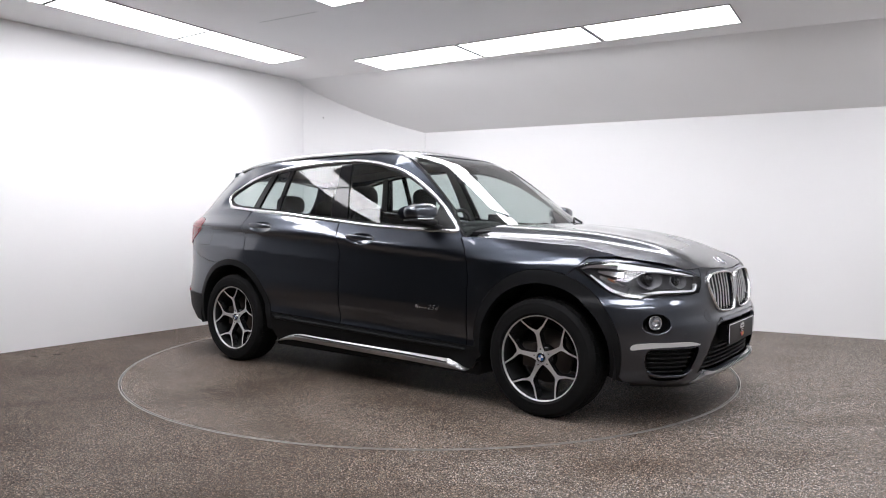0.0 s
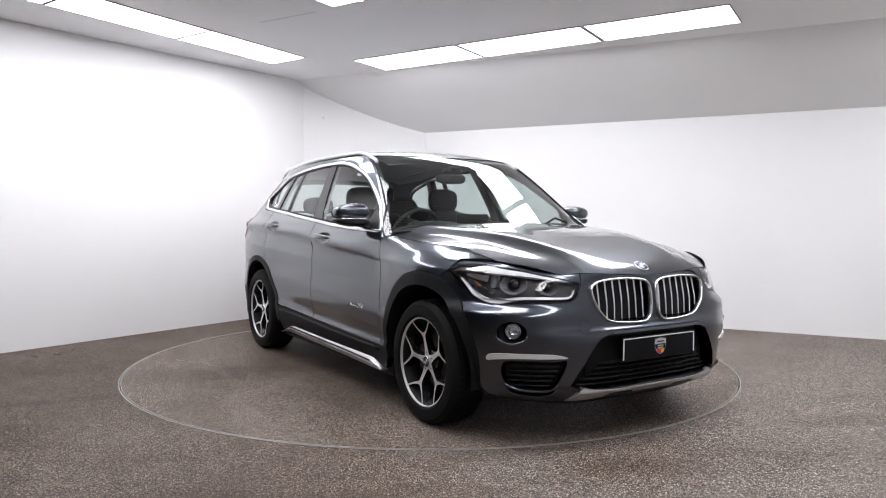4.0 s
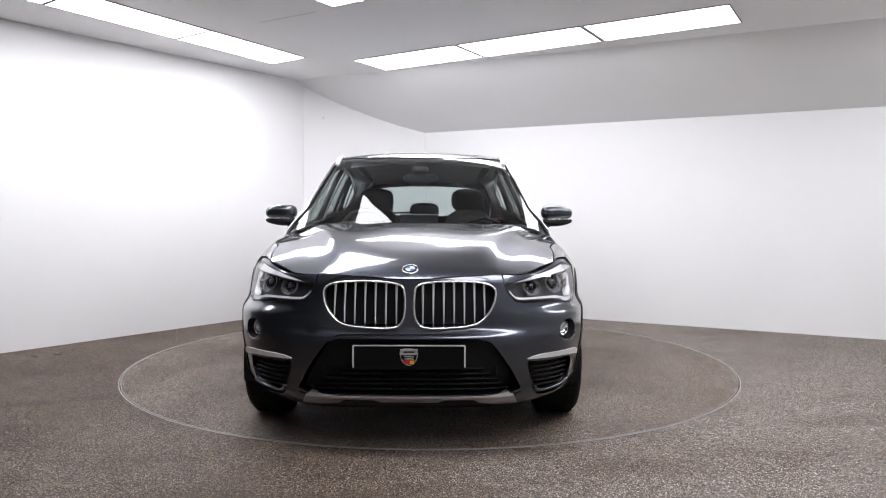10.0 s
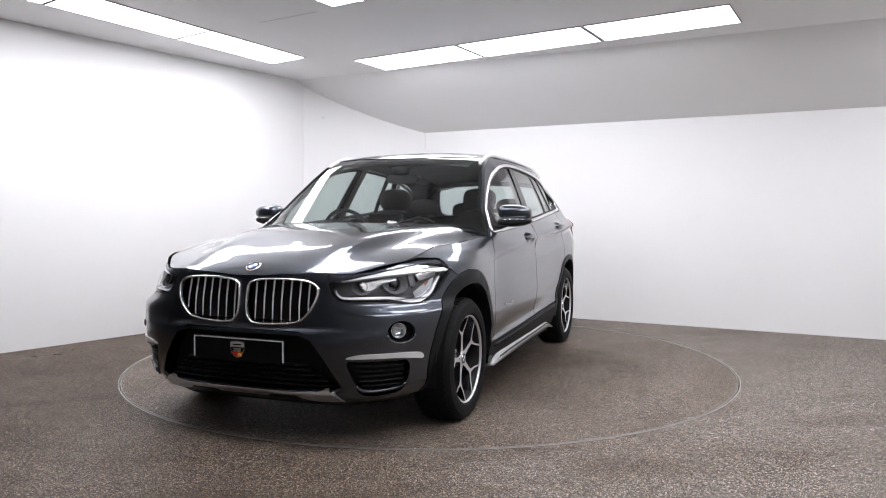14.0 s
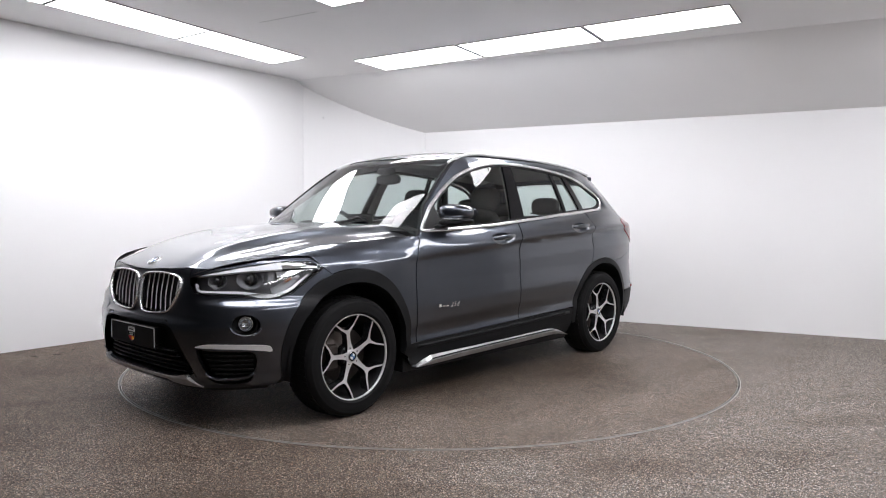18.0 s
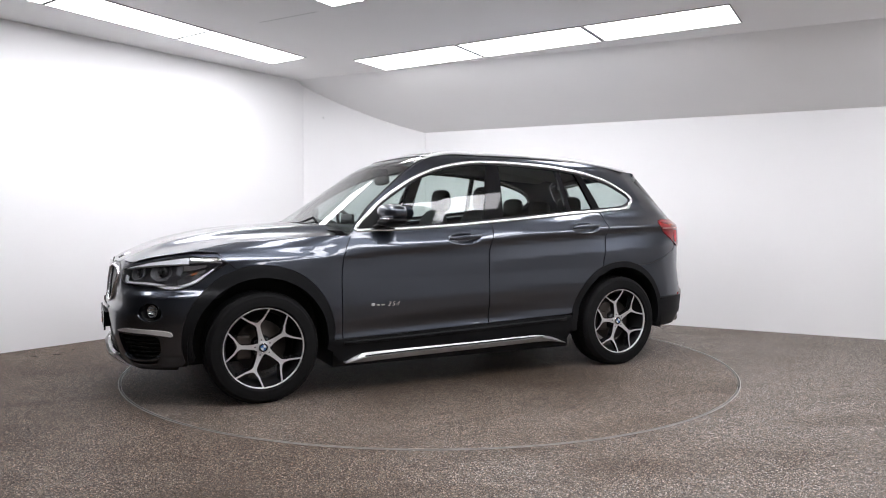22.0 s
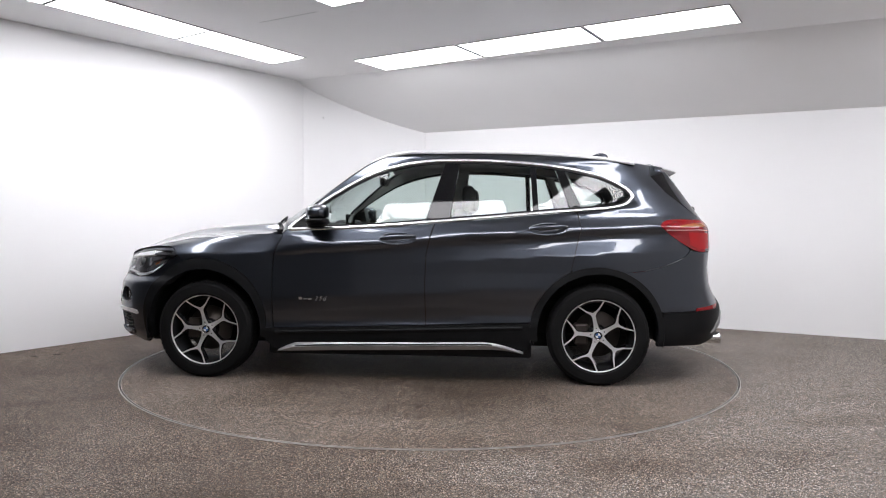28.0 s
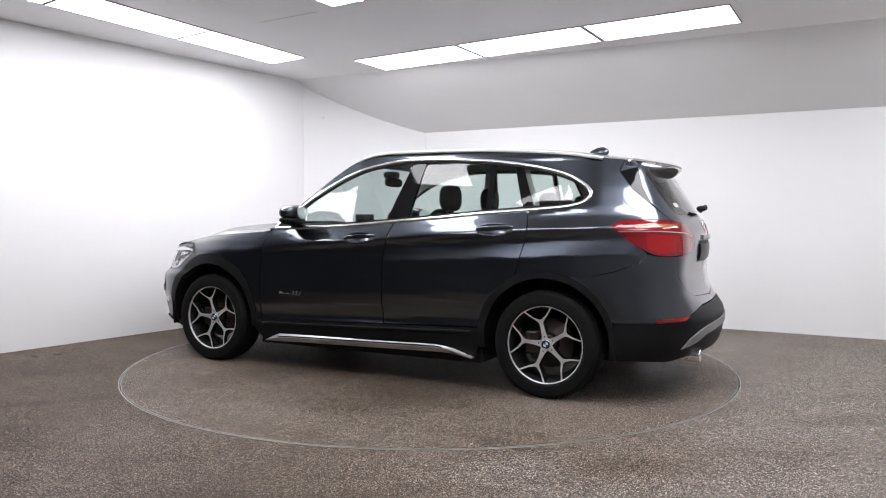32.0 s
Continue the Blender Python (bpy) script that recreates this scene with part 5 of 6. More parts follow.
        tops = [0.200, 0.232, 0.258, 0.270, 0.278, 0.290, 0.282, 0.258, 0.206]
        lows = [0.192, 0.194, 0.196, 0.204, 0.213, 0.226, 0.226, 0.222, 0.200]
        vs, fs = [], []
        for x, zt, zl in zip(xs, tops, lows):
            k = min(1.0, (zt - zl) / 0.06)
            zm = zl + (zt - zl) * 0.55
            zn = zl + (zt - zl) * 0.45
            for yy, zz in ((0.78, zl), (0.872 + 0.012 * k, zl), (0.888 + 0.014 * k, zn), (0.874 + 0.012 * k, zm), (0.862, zt), (0.78, zt)):
                vs.append((x, yy * sgn, zz))
        for i in range(len(xs) - 1):
            for c in range(6):
                c2 = (c + 1) % 6
                fs.append((i * 6 + c, i * 6 + c2, i * 6 + 6 + c2, i * 6 + 6 + c))
        fs += [(5, 4, 3, 2, 1, 0), tuple((len(xs) - 1) * 6 + c for c in range(6))]
        bar = part("sill_trim", mesh_from("sill_trim", vs, fs), M_SILVER, CAR, "satin silver sill trim bar")
        gr = [(x, (0.8805 + 0.0125) * sgn, zl + (zt - zl) * 0.60) for x, zt, zl in zip(xs[2:-2], tops[2:-2], lows[2:-2])]
        part("groove", mesh_from("groove", *sweep(gr, 0.012, 0.008, 6)), M_BLACK, bar, "dark groove along the sill trim")
        # handles: scooped cup, bar, key cover
        for door, hx, hz in ((d1[0 if sgn > 0 else 1], -0.003, 0.962), (d2[0 if sgn > 0 else 1], -1.000, 1.030)):
            def scoop(u, v, cs=X(hx) * sgn, cz=hz):
                r2 = ((np.asarray(u) - cs) / 0.125) ** 2 + ((np.asarray(v) - cz) / 0.040) ** 2
                return belt(u, v, -0.024 * np.clip(1 - r2, 0, 1))
            cup = [(a * sgn, b) for a, b in cups[(hx, hz)]]
            panel("handle_cup", cup, M_PAINT, door, scoop, "scooped handle cup", gap=-0.002, rim=0, step=0.008)
            bar = belt(np.array([X(hx + a) * sgn for a in np.linspace(0.115, -0.125, 15)]), hz + 0.012 + np.linspace(-0.008, 0.008, 15), 0.0)
            outs = [0.006 + 0.020 * (1 - abs(-1 + 2 * i / 14) ** 3) for i in range(15)]
            pts = [(a, b + o_ * sgn, c) for (a, b, c), o_ in zip(bar, outs)]
            part("door_handle", mesh_from("door_handle", *sweep(pts, 0.016, [0.014 + 0.018 * (1 - abs(-1 + 2 * i / 14) ** 3) for i in range(15)], 12, 2.6), smooth=True), M_PAINT, door, "painted pull handle")
        # mirror
        def shell(x, y, z):
            k = (y * sgn + 1) / 2
            z = z * (1 - 0.22 * k * k) - 0.10 * k * k
            return (x * (1 - 0.22 * k) - 0.22 * k + 0.10 * (1 - z * z) * (x > 0), y, z)
        mir = part("door_mirror", blob_mesh("door_mirror", (0.538, 0.938 * sgn, 1.142), (0.160, 0.212, 0.106), 2.9, shell, 40, 26), M_PAINT, CAR, "painted door mirror with a dark lower shell")

        def under(x, y, z):
            k = (y * sgn + 1) / 2
            return (x * (1 - 0.2 * k) - 0.2 * k, y, z * (1 - 0.2 * k) + 0.30 * k * k + (0.25 if z < 0 else 0) * abs(y))
        part("lower_shell", blob_mesh("lower_shell", (0.540, 0.936 * sgn, 1.073), (0.168, 0.216, 0.062), 3.0, under), M_BLACK, mir)
        part("indicator", blob_mesh("indicator", (0.580, 0.940 * sgn, 1.0975), (0.060, 0.160, 0.0095), 3), M_CHROME, mir, "thin indicator strip")
        part("mirror_glass", mesh_from("mirror_glass", [(0.452 - 0.022 * (a + 0.07) / 0.14, (0.938 + a) * sgn, 1.134 + b) for a, b in ring_pts(0, 0, 0.084, 0.044, 24)], [tuple(range(24))]), M_LAMPCHROME, mir)
        arm = sweep([(0.543, 0.88 * sgn, 1.064), (0.560, 0.85 * sgn, 1.051), (0.58, 0.80 * sgn, 1.040)], [0.10, 0.11, 0.13], [0.036, 0.036, 0.04], 12, 2.4)
        part("mirror_arm", mesh_from("mirror_arm", *arm, smooth=True), M_BLACK, mir)
        tri = xz([(0.735, 1.042), (0.53, 1.040), (0.545, 1.195)])
        panel("mirror_base", [(a * sgn, b) for a, b in tri], M_BLACK, mir, belt_surf(0.0), gap=0, rim=0.012)
        # model lettering on the front door
        tx = bpy.data.curves.new("door_lettering", "FONT")
        tx.body, tx.size, tx.extrude, tx.space_character, tx.shear = "25d", 0.042, 0.0015, 1.35, 0.35
        lt = new("door_lettering_source", tx)
        me = bpy.data.meshes.new_from_object(lt)
        bpy.data.objects.remove(lt)
        lett = new("door_lettering", me)
        me.materials.append(M_CHROME)
        lett.parent = d1[0 if sgn > 0 else 1]
        lett["label"] = "small chrome model lettering"
        yb = float(belt(X(0.55), 0.56)[1]) + 0.003
        if sgn > 0:
            lett.matrix_basis = Matrix.Translation((0.56, yb, 0.545)) @ Euler((radians(90), 0, radians(180))).to_matrix().to_4x4()
        else:
            lett.matrix_basis = Matrix.Translation((0.572, -yb, 0.545)) @ Euler((radians(90), 0, 0)).to_matrix().to_4x4()
        for k, (a0, w) in enumerate(((0.668, 0.030), (0.635, 0.030), (0.603, 0.030))):
            a0 = a0 if sgn > 0 else 1.145 - a0 + w - 0.006
            part("lettering_bar", box_bm(a0 - w + 0.006, a0, min(yb * sgn, (yb + 0.002) * sgn), max(yb * sgn, (yb + 0.002) * sgn), 0.550, 0.558 if k else 0.568), M_CHROME, d1[0 if sgn > 0 else 1])


def build_rear():
    E2 = 2 * S_END
    # tail lamps
    for sgn in (1, -1):
        o = [(a * sgn, b) for a, b in TAILLAMP]
        unit = panel("tail_light", [tuple(p) for p in curve(o, 4, closed=True)], M_RED, CAR, belt_surf(0.006), "glossy red wraparound tail light", gap=0.002, rim=0.03)
        band = [(4.56, 1.030), (4.80, 1.034), (5.05, 1.020), (5.24, 0.981), (5.24, 0.976), (5.05, 1.0145), (4.80, 1.028), (4.57, 1.025)]
        panel("light_line", [(a * sgn, b) for a, b in band], M_PALELINE, unit, belt_surf(0.0075), "pale line across the lamp", gap=0, rim=0.004)
        glow = [(4.66, 1.060), (4.78, 1.074), (4.95, 1.072), (4.95, 1.05), (4.78, 1.054), (4.66, 1.050)]
        panel("upper_band", [(a * sgn, b) for a, b in glow], M_AMBER, unit, belt_surf(0.007), "orange upper band", gap=0, rim=0.002)
        seg = [(4.925, 1.088), (4.931, 1.088), (4.937, 0.99), (4.931, 0.892), (4.925, 0.892), (4.931, 0.99)]
        panel("lamp_joint", [(a * sgn, b) for a, b in seg], M_BLACK, unit, belt_surf(0.0072), "dark joint between body and tailgate lamp", gap=0, rim=0.002)
        deep = [(4.72, 1.015), (4.95, 1.005), (4.98, 0.91), (4.80, 0.90), (4.73, 0.93)]
        panel("deep_field", [(a * sgn, b) for a, b in deep], M_REDDEEP, unit, belt_surf(0.007), "brighter red lower field", gap=0, rim=0.002)
    # tailgate: lower skin, glass, dark blades, spoiler
    half = [(4.93, 1.096), (5.06, 1.078), (5.15, 1.047), (5.275, 1.005), (5.285, 0.955), (5.222, 0.908), (5.06, 0.890), (4.93, 0.882), (4.945, 0.76), (5.05, 0.68), (5.20, 0.632), (S_END, 0.612)]
    hole = [(4.83, 1.43), (4.93, 1.28), (5.02, 1.155), (5.10, 1.130), (S_END, 1.118)]
    gl = hole + [(E2 - a, b) for a, b in hole[::-1]]
    left = [(4.745, 1.43), (4.755, 1.30), (4.80, 1.20)] + half
    tg = left + [(E2 - a, b) for a, b in left[::-1]]
    plate = [(S_END - 0.27, 0.83), (S_END + 0.27, 0.83), (S_END + 0.25, 0.965), (S_END - 0.25, 0.965)]
    gate = panel("tailgate", tg, M_PAINT, CAR, holes=[gl], gap=0.0, rim=0.012)
    panel("rear_window", gl, M_WS, gate, belt_surf(-0.004), "tinted rear window", gap=0.002, rim=0.004)
    pl = panel("plate_recess", plate, M_BLACK, gate, belt_surf(0.003), "dark number plate panel", gap=0, rim=0.012)
    panel("rear_plate", [(S_END - 0.255, 0.845), (S_END + 0.255, 0.845), (S_END + 0.255, 0.945), (S_END - 0.255, 0.945)], M_PLATE, pl, belt_surf(0.012), "black display plate", gap=0, rim=0.01)
    panel("boot_handle", [(S_END - 0.22, 0.972), (S_END + 0.22, 0.972), (S_END + 0.20, 1.0), (S_END - 0.20, 1.0)], M_PAINT, gate, belt_surf(0.022), gap=0, rim=0.03)
    p = belt(S_END, 1.06, 0.004)
    roundel(gate, tuple(p), (-0.95, 0, 0.25), 0.041)
    stick = [(5.15, 1.20), (5.26, 1.20), (5.26, 1.175), (5.15, 1.175)]
    panel("window_sticker", stick, M_WHITE, gate, belt_surf(-0.002), "small pale sticker", gap=0, rim=0)
    for sgn in (1, -1):
        bl = [(4.565, 1.395), (4.745, 1.425), (4.755, 1.30), (4.80, 1.20), (4.78, 1.20), (4.66, 1.287)]
        ss = np.linspace(X(-1.80), 4.748, 7)
        cheek = [(float(a), float(b) - 0.001) for a, b in zip(ss, seam(ss, upper))] + [(4.748, 1.4275), (4.568, 1.398)]
        panel("spoiler_cheek", [(a * sgn, b) for a, b in cheek], M_PAINT, gate, belt_surf(0.0), "painted side of the roof spoiler", gap=0.0004, rim=0.012)
        panel("spoiler_blade", [(a * sgn, b) for a, b in bl], M_GLOSSBLK, gate, belt_surf(0.0), "gloss black side blade", gap=0.001, rim=0.012)
    vs, fs = [], []
    ys = np.linspace(-0.545, 0.545, 25)
    for y in ys:
        k = (abs(y) / 0.545)
        x0, x1 = -1.745, -1.985 + 0.150 * k ** 2.6
        z1 = float(upper(-1.80, y)) - 0.033 - 0.022 * k ** 2
        zu = z1 - 0.016
        yf, yr = y * 0.985, y * 0.90
        zf = float(upper(x0, yf))
        for q in ((x0, yf, zf + 0.004), ((x0 + x1) / 2, (yf + yr) / 2, (zf + z1) / 2 + 0.006), (x1 + 0.012, yr, z1 + 0.003), (x1, yr, z1 - 0.006), (x1 + 0.012, yr, zu), ((x0 + x1) / 2, (yf + yr) / 2, zu - 0.006), (x0, yf, zf - 0.085)):
            vs.append(q)
    m = 7
    for i in range(len(ys) - 1):
        for c in range(m):
            c2 = (c + 1) % m
            fs.append((i * m + c, i * m + c2, (i + 1) * m + c2, (i + 1) * m + c))
    fs += [tuple(range(m))[::-1], tuple((len(ys) - 1) * m + c for c in range(m))]
    bm = bmesh.new()
    bm.from_mesh(mesh_from("roof_spoiler", vs, fs))
    bmesh.ops.recalc_face_normals(bm, faces=bm.faces[:])
    me = bm_mesh("roof_spoiler", bm)
    me.shade_smooth()
    sp = part("roof_spoiler", me, M_PAINT, gate, "painted roof spoiler")
    sp.data.set_sharp_from_angle(angle=radians(40))
    # black trim under the spoiler, 4 mm below its skin
    under = [v for i in range(len(ys)) for v in (vs[i * m + 4], vs[i * m + 5], vs[i * m + 6])]
    under = [(x + (0.012 if k % 3 == 0 else 0.0), y * 0.965, z - 0.004) for k, (x, y, z) in enumerate(under)]
    fu = [(i * 3 + c, i * 3 + c + 1, i * 3 + c + 4, i * 3 + c + 3) for i in range(len(ys) - 1) for c in range(2)]
    part("underside", mesh_from("underside", under, fu, smooth=True), M_BLACK, sp, "black trim under the spoiler")
    part("rear_wiper", mesh_from("rear_wiper", *sweep([(-2.15, -0.01, 1.178), (-2.105, -0.10, 1.158), (-2.085, -0.36, 1.150)], [0.03, 0.02, 0.012], [0.04, 0.025, 0.015], 8), smooth=True), M_BLACK, gate)
    part("wiper_hub", blob_mesh("wiper_hub", (-2.125, 0.0, 1.172), (0.060, 0.055, 0.036), 2.5), M_BLACK, gate)
    # bumper skins
    half = rarc(114, 160, 0, 16) + [(X(-1.755), 0.49), (4.786, 0.500), (4.90, 0.508), (5.01, 0.532), (5.14, 0.560), (5.264, 0.577), (S_END, 0.579)]
    upl = [(S_END, 0.607), (5.20, 0.6305), (5.05, 0.6785), (4.9435, 0.7585), (4.9285, 0.879), (4.80, 0.882), (4.733, 0.893), (4.69, 0.847), (4.556, 0.7935), (4.42, 0.7605), (X(-1.522), 0.7495)]
    ring = half[:-1] + [(E2 - a, b) for a, b in half[::-1]] + [(E2 - a, b) for a, b in upl[::-1]] + upl[1:]
    panel("rear_bumper", ring, M_PAINT, CAR, gap=0.0, rim=0.02)
    lo = [(X(-1.752), 0.486), (4.786, 0.496), (4.90, 0.504), (5.01, 0.528), (5.14, 0.556), (5.264, 0.573), (S_END, 0.575)]
    bo = [(S_END, 0.300), (5.25, 0.300), (5.08, 0.294), (4.97, 0.275), (4.88, 0.257), (4.70, 0.262), (X(-1.72), 0.262), (X(-1.748), 0.36)]
    ring = lo[:-1] + [(E2 - a, b) for a, b in lo[::-1]] + [(E2 - a, b) for a, b in bo[::-1]] + bo[1:]
    lowb = panel("rear_lower_bumper", ring, M_CLAD, CAR, belt_surf(0.003), "dark grained lower rear bumper", gap=0.001, rim=0.03)
    dif = [(4.95, 0.335), (5.004, 0.395), (5.10, 0.435), (5.217, 0.458), (5.40, 0.468), (E2 - 5.40, 0.468), (E2 - 5.217, 0.458), (E2 - 5.10, 0.435), (E2 - 5.004, 0.395), (E2 - 4.95, 0.335), (E2 - 5.06, 0.365), (E2 - 5.18, 0.405), (E2 - 5.40, 0.420), (5.40, 0.420), (5.18, 0.405), (5.06, 0.365)]
    panel("rear_skid_plate", dif, M_SKID, lowb, belt_surf(0.012), "satin silver rear skid plate", gap=0, rim=0.02)
    for sgn in (1, -1):
        rf = [(4.775, 0.497), (4.78, 0.516), (5.012, 0.536), (4.966, 0.506), (4.88, 0.502)]
        panel("rear_reflector", [(a * sgn, b) for a, b in rf], M_RED, lowb, belt_surf(0.008), "red bumper reflector", gap=0, rim=0.012)
        vs, fs = lathe([(0.036, 0.12), (0.040, -0.03), (0.042, -0.035), (0.038, -0.035), (0.034, 0.10)], "x", 28)
        vs = [(-2.165 + a, 0.555 * sgn + b, 0.283 + c) for a, b, c in vs]
        part("tailpipe", mesh_from("tailpipe", vs, fs, smooth=True), M_CHROME, CAR, "round chrome tailpipe")


def build_wheels():
    R = 0.335
    tyre_prof = [(0.234, 0.090), (0.240, 0.104), (0.250, 0.1115), (0.253, 0.1145), (0.256, 0.1130), (0.272, 0.1160), (0.292, 0.1145), (0.303, 0.1105), (0.306, 0.1115), (0.309, 0.1075), (0.316, 0.103), (0.329, 0.086),
                 (0.3345, 0.06), (0.335, 0.02), (0.335, -0.02), (0.3345, -0.06), (0.329, -0.086), (0.316, -0.104), (0.292, -0.115), (0.262, -0.116), (0.240, -0.104), (0.234, -0.088)]
    tyre = mesh_from("tyre", *lathe(tyre_prof, "y", 96), M_RUBBER, True)
    rim_prof = [(0.238, 0.100), (0.242, 0.098), (0.237, 0.093), (0.231, 0.088), (0.224, 0.070), (0.214, 0.045), (0.206, -0.02), (0.212, -0.08), (0.231, -0.098)]
    rim = mesh_from("wheel", *lathe(rim_prof, "y", 72), M_BARREL, True)
    lip = mesh_from("rim_lip", *lathe([(0.2340, 0.0895), (0.2325, 0.1010), (0.2395, 0.1040), (0.2430, 0.0990)], "y", 72), M_RIMFACE, True)
    disc = mesh_from("brake_disc", *lathe([(0.0005, 0.012), (0.07, 0.012), (0.075, 0.002), (0.152, 0.002), (0.154, -0.008), (0.152, -0.02), (0.075, -0.02)], "y", 48), M_STEEL, True)
    hub = mesh_from("hub", *lathe([(0.030, 0.060), (0.048, 0.056), (0.062, 0.048), (0.068, 0.02), (0.070, -0.01)], "y", 40), M_RIMDARK, True)
    hub_face = mesh_from("hub_face", *lathe([(0.0005, 0.0735), (0.030, 0.0735), (0.0375, 0.0725), (0.0385, 0.066)], "y", 40), M_RIMFACE)

    def spoke_mesh():
        """One Y-shaped spoke: a stem that forks into two arms; face machined, sides dark."""
        ro = [(0.027, 0.022), (0.0205, 0.040), (0.0150, 0.062), (0.0120, 0.095), (0.0118, 0.130), (0.0195, 0.145), (0.0470, 0.1685), (0.0945, 0.2190), (0.0855, 0.2235), (0.0400, 0.1765), (0.0110, 0.1585), (0.0, 0.1555)]
        outline = ro + [(-a, b) for a, b in ro[-2::-1]]
        def face(u, v):
            r = np.hypot(u, v)
            return np.stack([u, 0.070 + 0.020 * np.clip((r - 0.05) / 0.17, 0, 1) ** 1.3, v], -1)
        top = panel_mesh("spoke", outline, face, gap=0, rim=0, step=0.012, outward=(0, 1, 0))
        co = [v.co.copy() for v in top.vertices]
        fc = [tuple(p.vertices) for p in top.polygons]
        seen = set()
        for f in fc:
            for i in range(3):
                seen.add((f[i], f[(i + 1) % 3]))
        vs = list(co)
        fs = list(fc)
        nfaces = len(fs)
        for a, b in seen:
            if (b, a) in seen:
                continue
            k = len(vs)
            ca, cb = co[a], co[b]
            vs += [ca, cb, Vector((cb.x * 1.20, cb.y - 0.042, cb.z * 0.985)), Vector((ca.x * 1.20, ca.y - 0.042, ca.z * 0.985))]
            fs.append((k, k + 3, k + 2, k + 1))
        me = bpy.data.meshes.new("spoke")
        me.from_pydata([tuple(v) for v in vs], [], fs)
        me.materials.append(M_RIMFACE)
        me.materials.append(M_RIMDARK)
        for i, p in enumerate(me.polygons):
            p.material_index = 0 if i < nfaces else 1
        me.update()
        return me
    spoke = spoke_mesh()
    hole = mesh_from("spoke_hole", *lathe([(0.0005, 0.0), (0.0042, 0.0), (0.0044, -0.004)], "y", 12), M_BLACK)
    bolt = mesh_from("wheel_bolt", *lathe([(0.0005, 0.058), (0.008, 0.058), (0.009, 0.052), (0.009, 0.035)], "y", 8), M_BLACK, True)
    tread = []
    for wx in (1.335, -1.335):
        for sgn in (1, -1):
            wh = part("wheel", rim, None, CAR, "five-spoke machined alloy wheel with a black tyre")
            wh.matrix_basis = Matrix.Translation((wx, 0.792 * sgn, R - 0.004)) @ Euler((0, 0, 0 if sgn > 0 else math.pi)).to_matrix().to_4x4()
            part("tyre", tyre, None, wh, "black rubber tyre")
            part("rim_lip", lip, None, wh)
            part("brake_disc", disc, None, wh)
            part("hub", hub, None, wh)
            part("hub_face", hub_face, None, wh)
            for k in range(5):
                a = radians((13 if sgn > 0 else 10) + 72 * k)
                sp = part("spoke", spoke, None, wh)
                sp.matrix_basis = Matrix.Rotation(a, 4, "Y")
                sh = part("spoke_hole", hole, None, wh)
                sh.matrix_basis = Matrix.Translation((0.0475 * math.sin(a), 0.0712, 0.0475 * math.cos(a)))
                b = part("wheel_bolt", bolt, None, wh)
                a2 = a + radians(36)
                b.matrix_basis = Matrix.Translation((0.050 * math.sin(a2), 0.0, 0.050 * math.cos(a2)))
            rb = roundel(wh, (0, 0.0, 0), (1, 0, 0), 0.0285, "centre_cap")
            rb.matrix_basis = Matrix.Translation((0, 0.0765, 0)) @ Matrix.Rotation(radians(90), 4, "Z")
            part("brake_caliper", box_bm(0.06, 0.15, -0.05, 0.03, -0.07, 0.07, 0.012), M_STEEL, wh)
            # tread blocks: rows of shallow bars round the tyre
            vs, fs = [], []
            for k in range(60):
                a = 2 * math.pi * k / 60
                for y0, y1, tw in ((-0.084, -0.055, 0.05), (-0.045, -0.012, -0.03), (0.012, 0.045, 0.03), (0.055, 0.084, -0.05)):
                    b0 = len(vs)
                    for yy, da in ((y0, 0), (y1, tw * 0.3)):
                        for r_, w_ in ((0.328, 0.038), (0.3375, 0.036)):
                            for s_ in (-1, 1):
                                an = a + da + s_ * w_
                                rr = r_ - (0.004 if abs(yy) > 0.08 else 0)
                                vs.append((rr * math.cos(an), yy, rr * math.sin(an)))
                    fs += [(b0 + 2, b0 + 3, b0 + 7, b0 + 6), (b0, b0 + 2, b0 + 6, b0 + 4), (b0 + 1, b0 + 5, b0 + 7, b0 + 3), (b0, b0 + 1, b0 + 3, b0 + 2), (b0 + 4, b0 + 6, b0 + 7, b0 + 5)]
            if not tread:
                tread.append(mesh_from("tread", vs, fs, M_RUBBER))
            part("tread", tread[0], None, wh)
            # arch liner
            n = 24
            vs, fs = [], []
            for i in range(n + 1):
                a = radians(-12 + 204 * i / n)
                for y in (0.872 * sgn, 0.52 * sgn):
                    vs.append((wx + 0.43 * math.cos(a), y, 0.345 + 0.43 * math.sin(a)))
            for i in range(n):
                fs.append((2 * i, 2 * i + 2, 2 * i + 3, 2 * i + 1))
            k = len(vs)
            vs += [(wx, 0.52 * sgn, 0.335)]
            fs += [(k, 2 * i + 1, 2 * i + 3) for i in range(n)]
            part("arch_liner", mesh_from("arch_liner", vs, fs), M_BLACK, CAR, "black wheel arch liner")


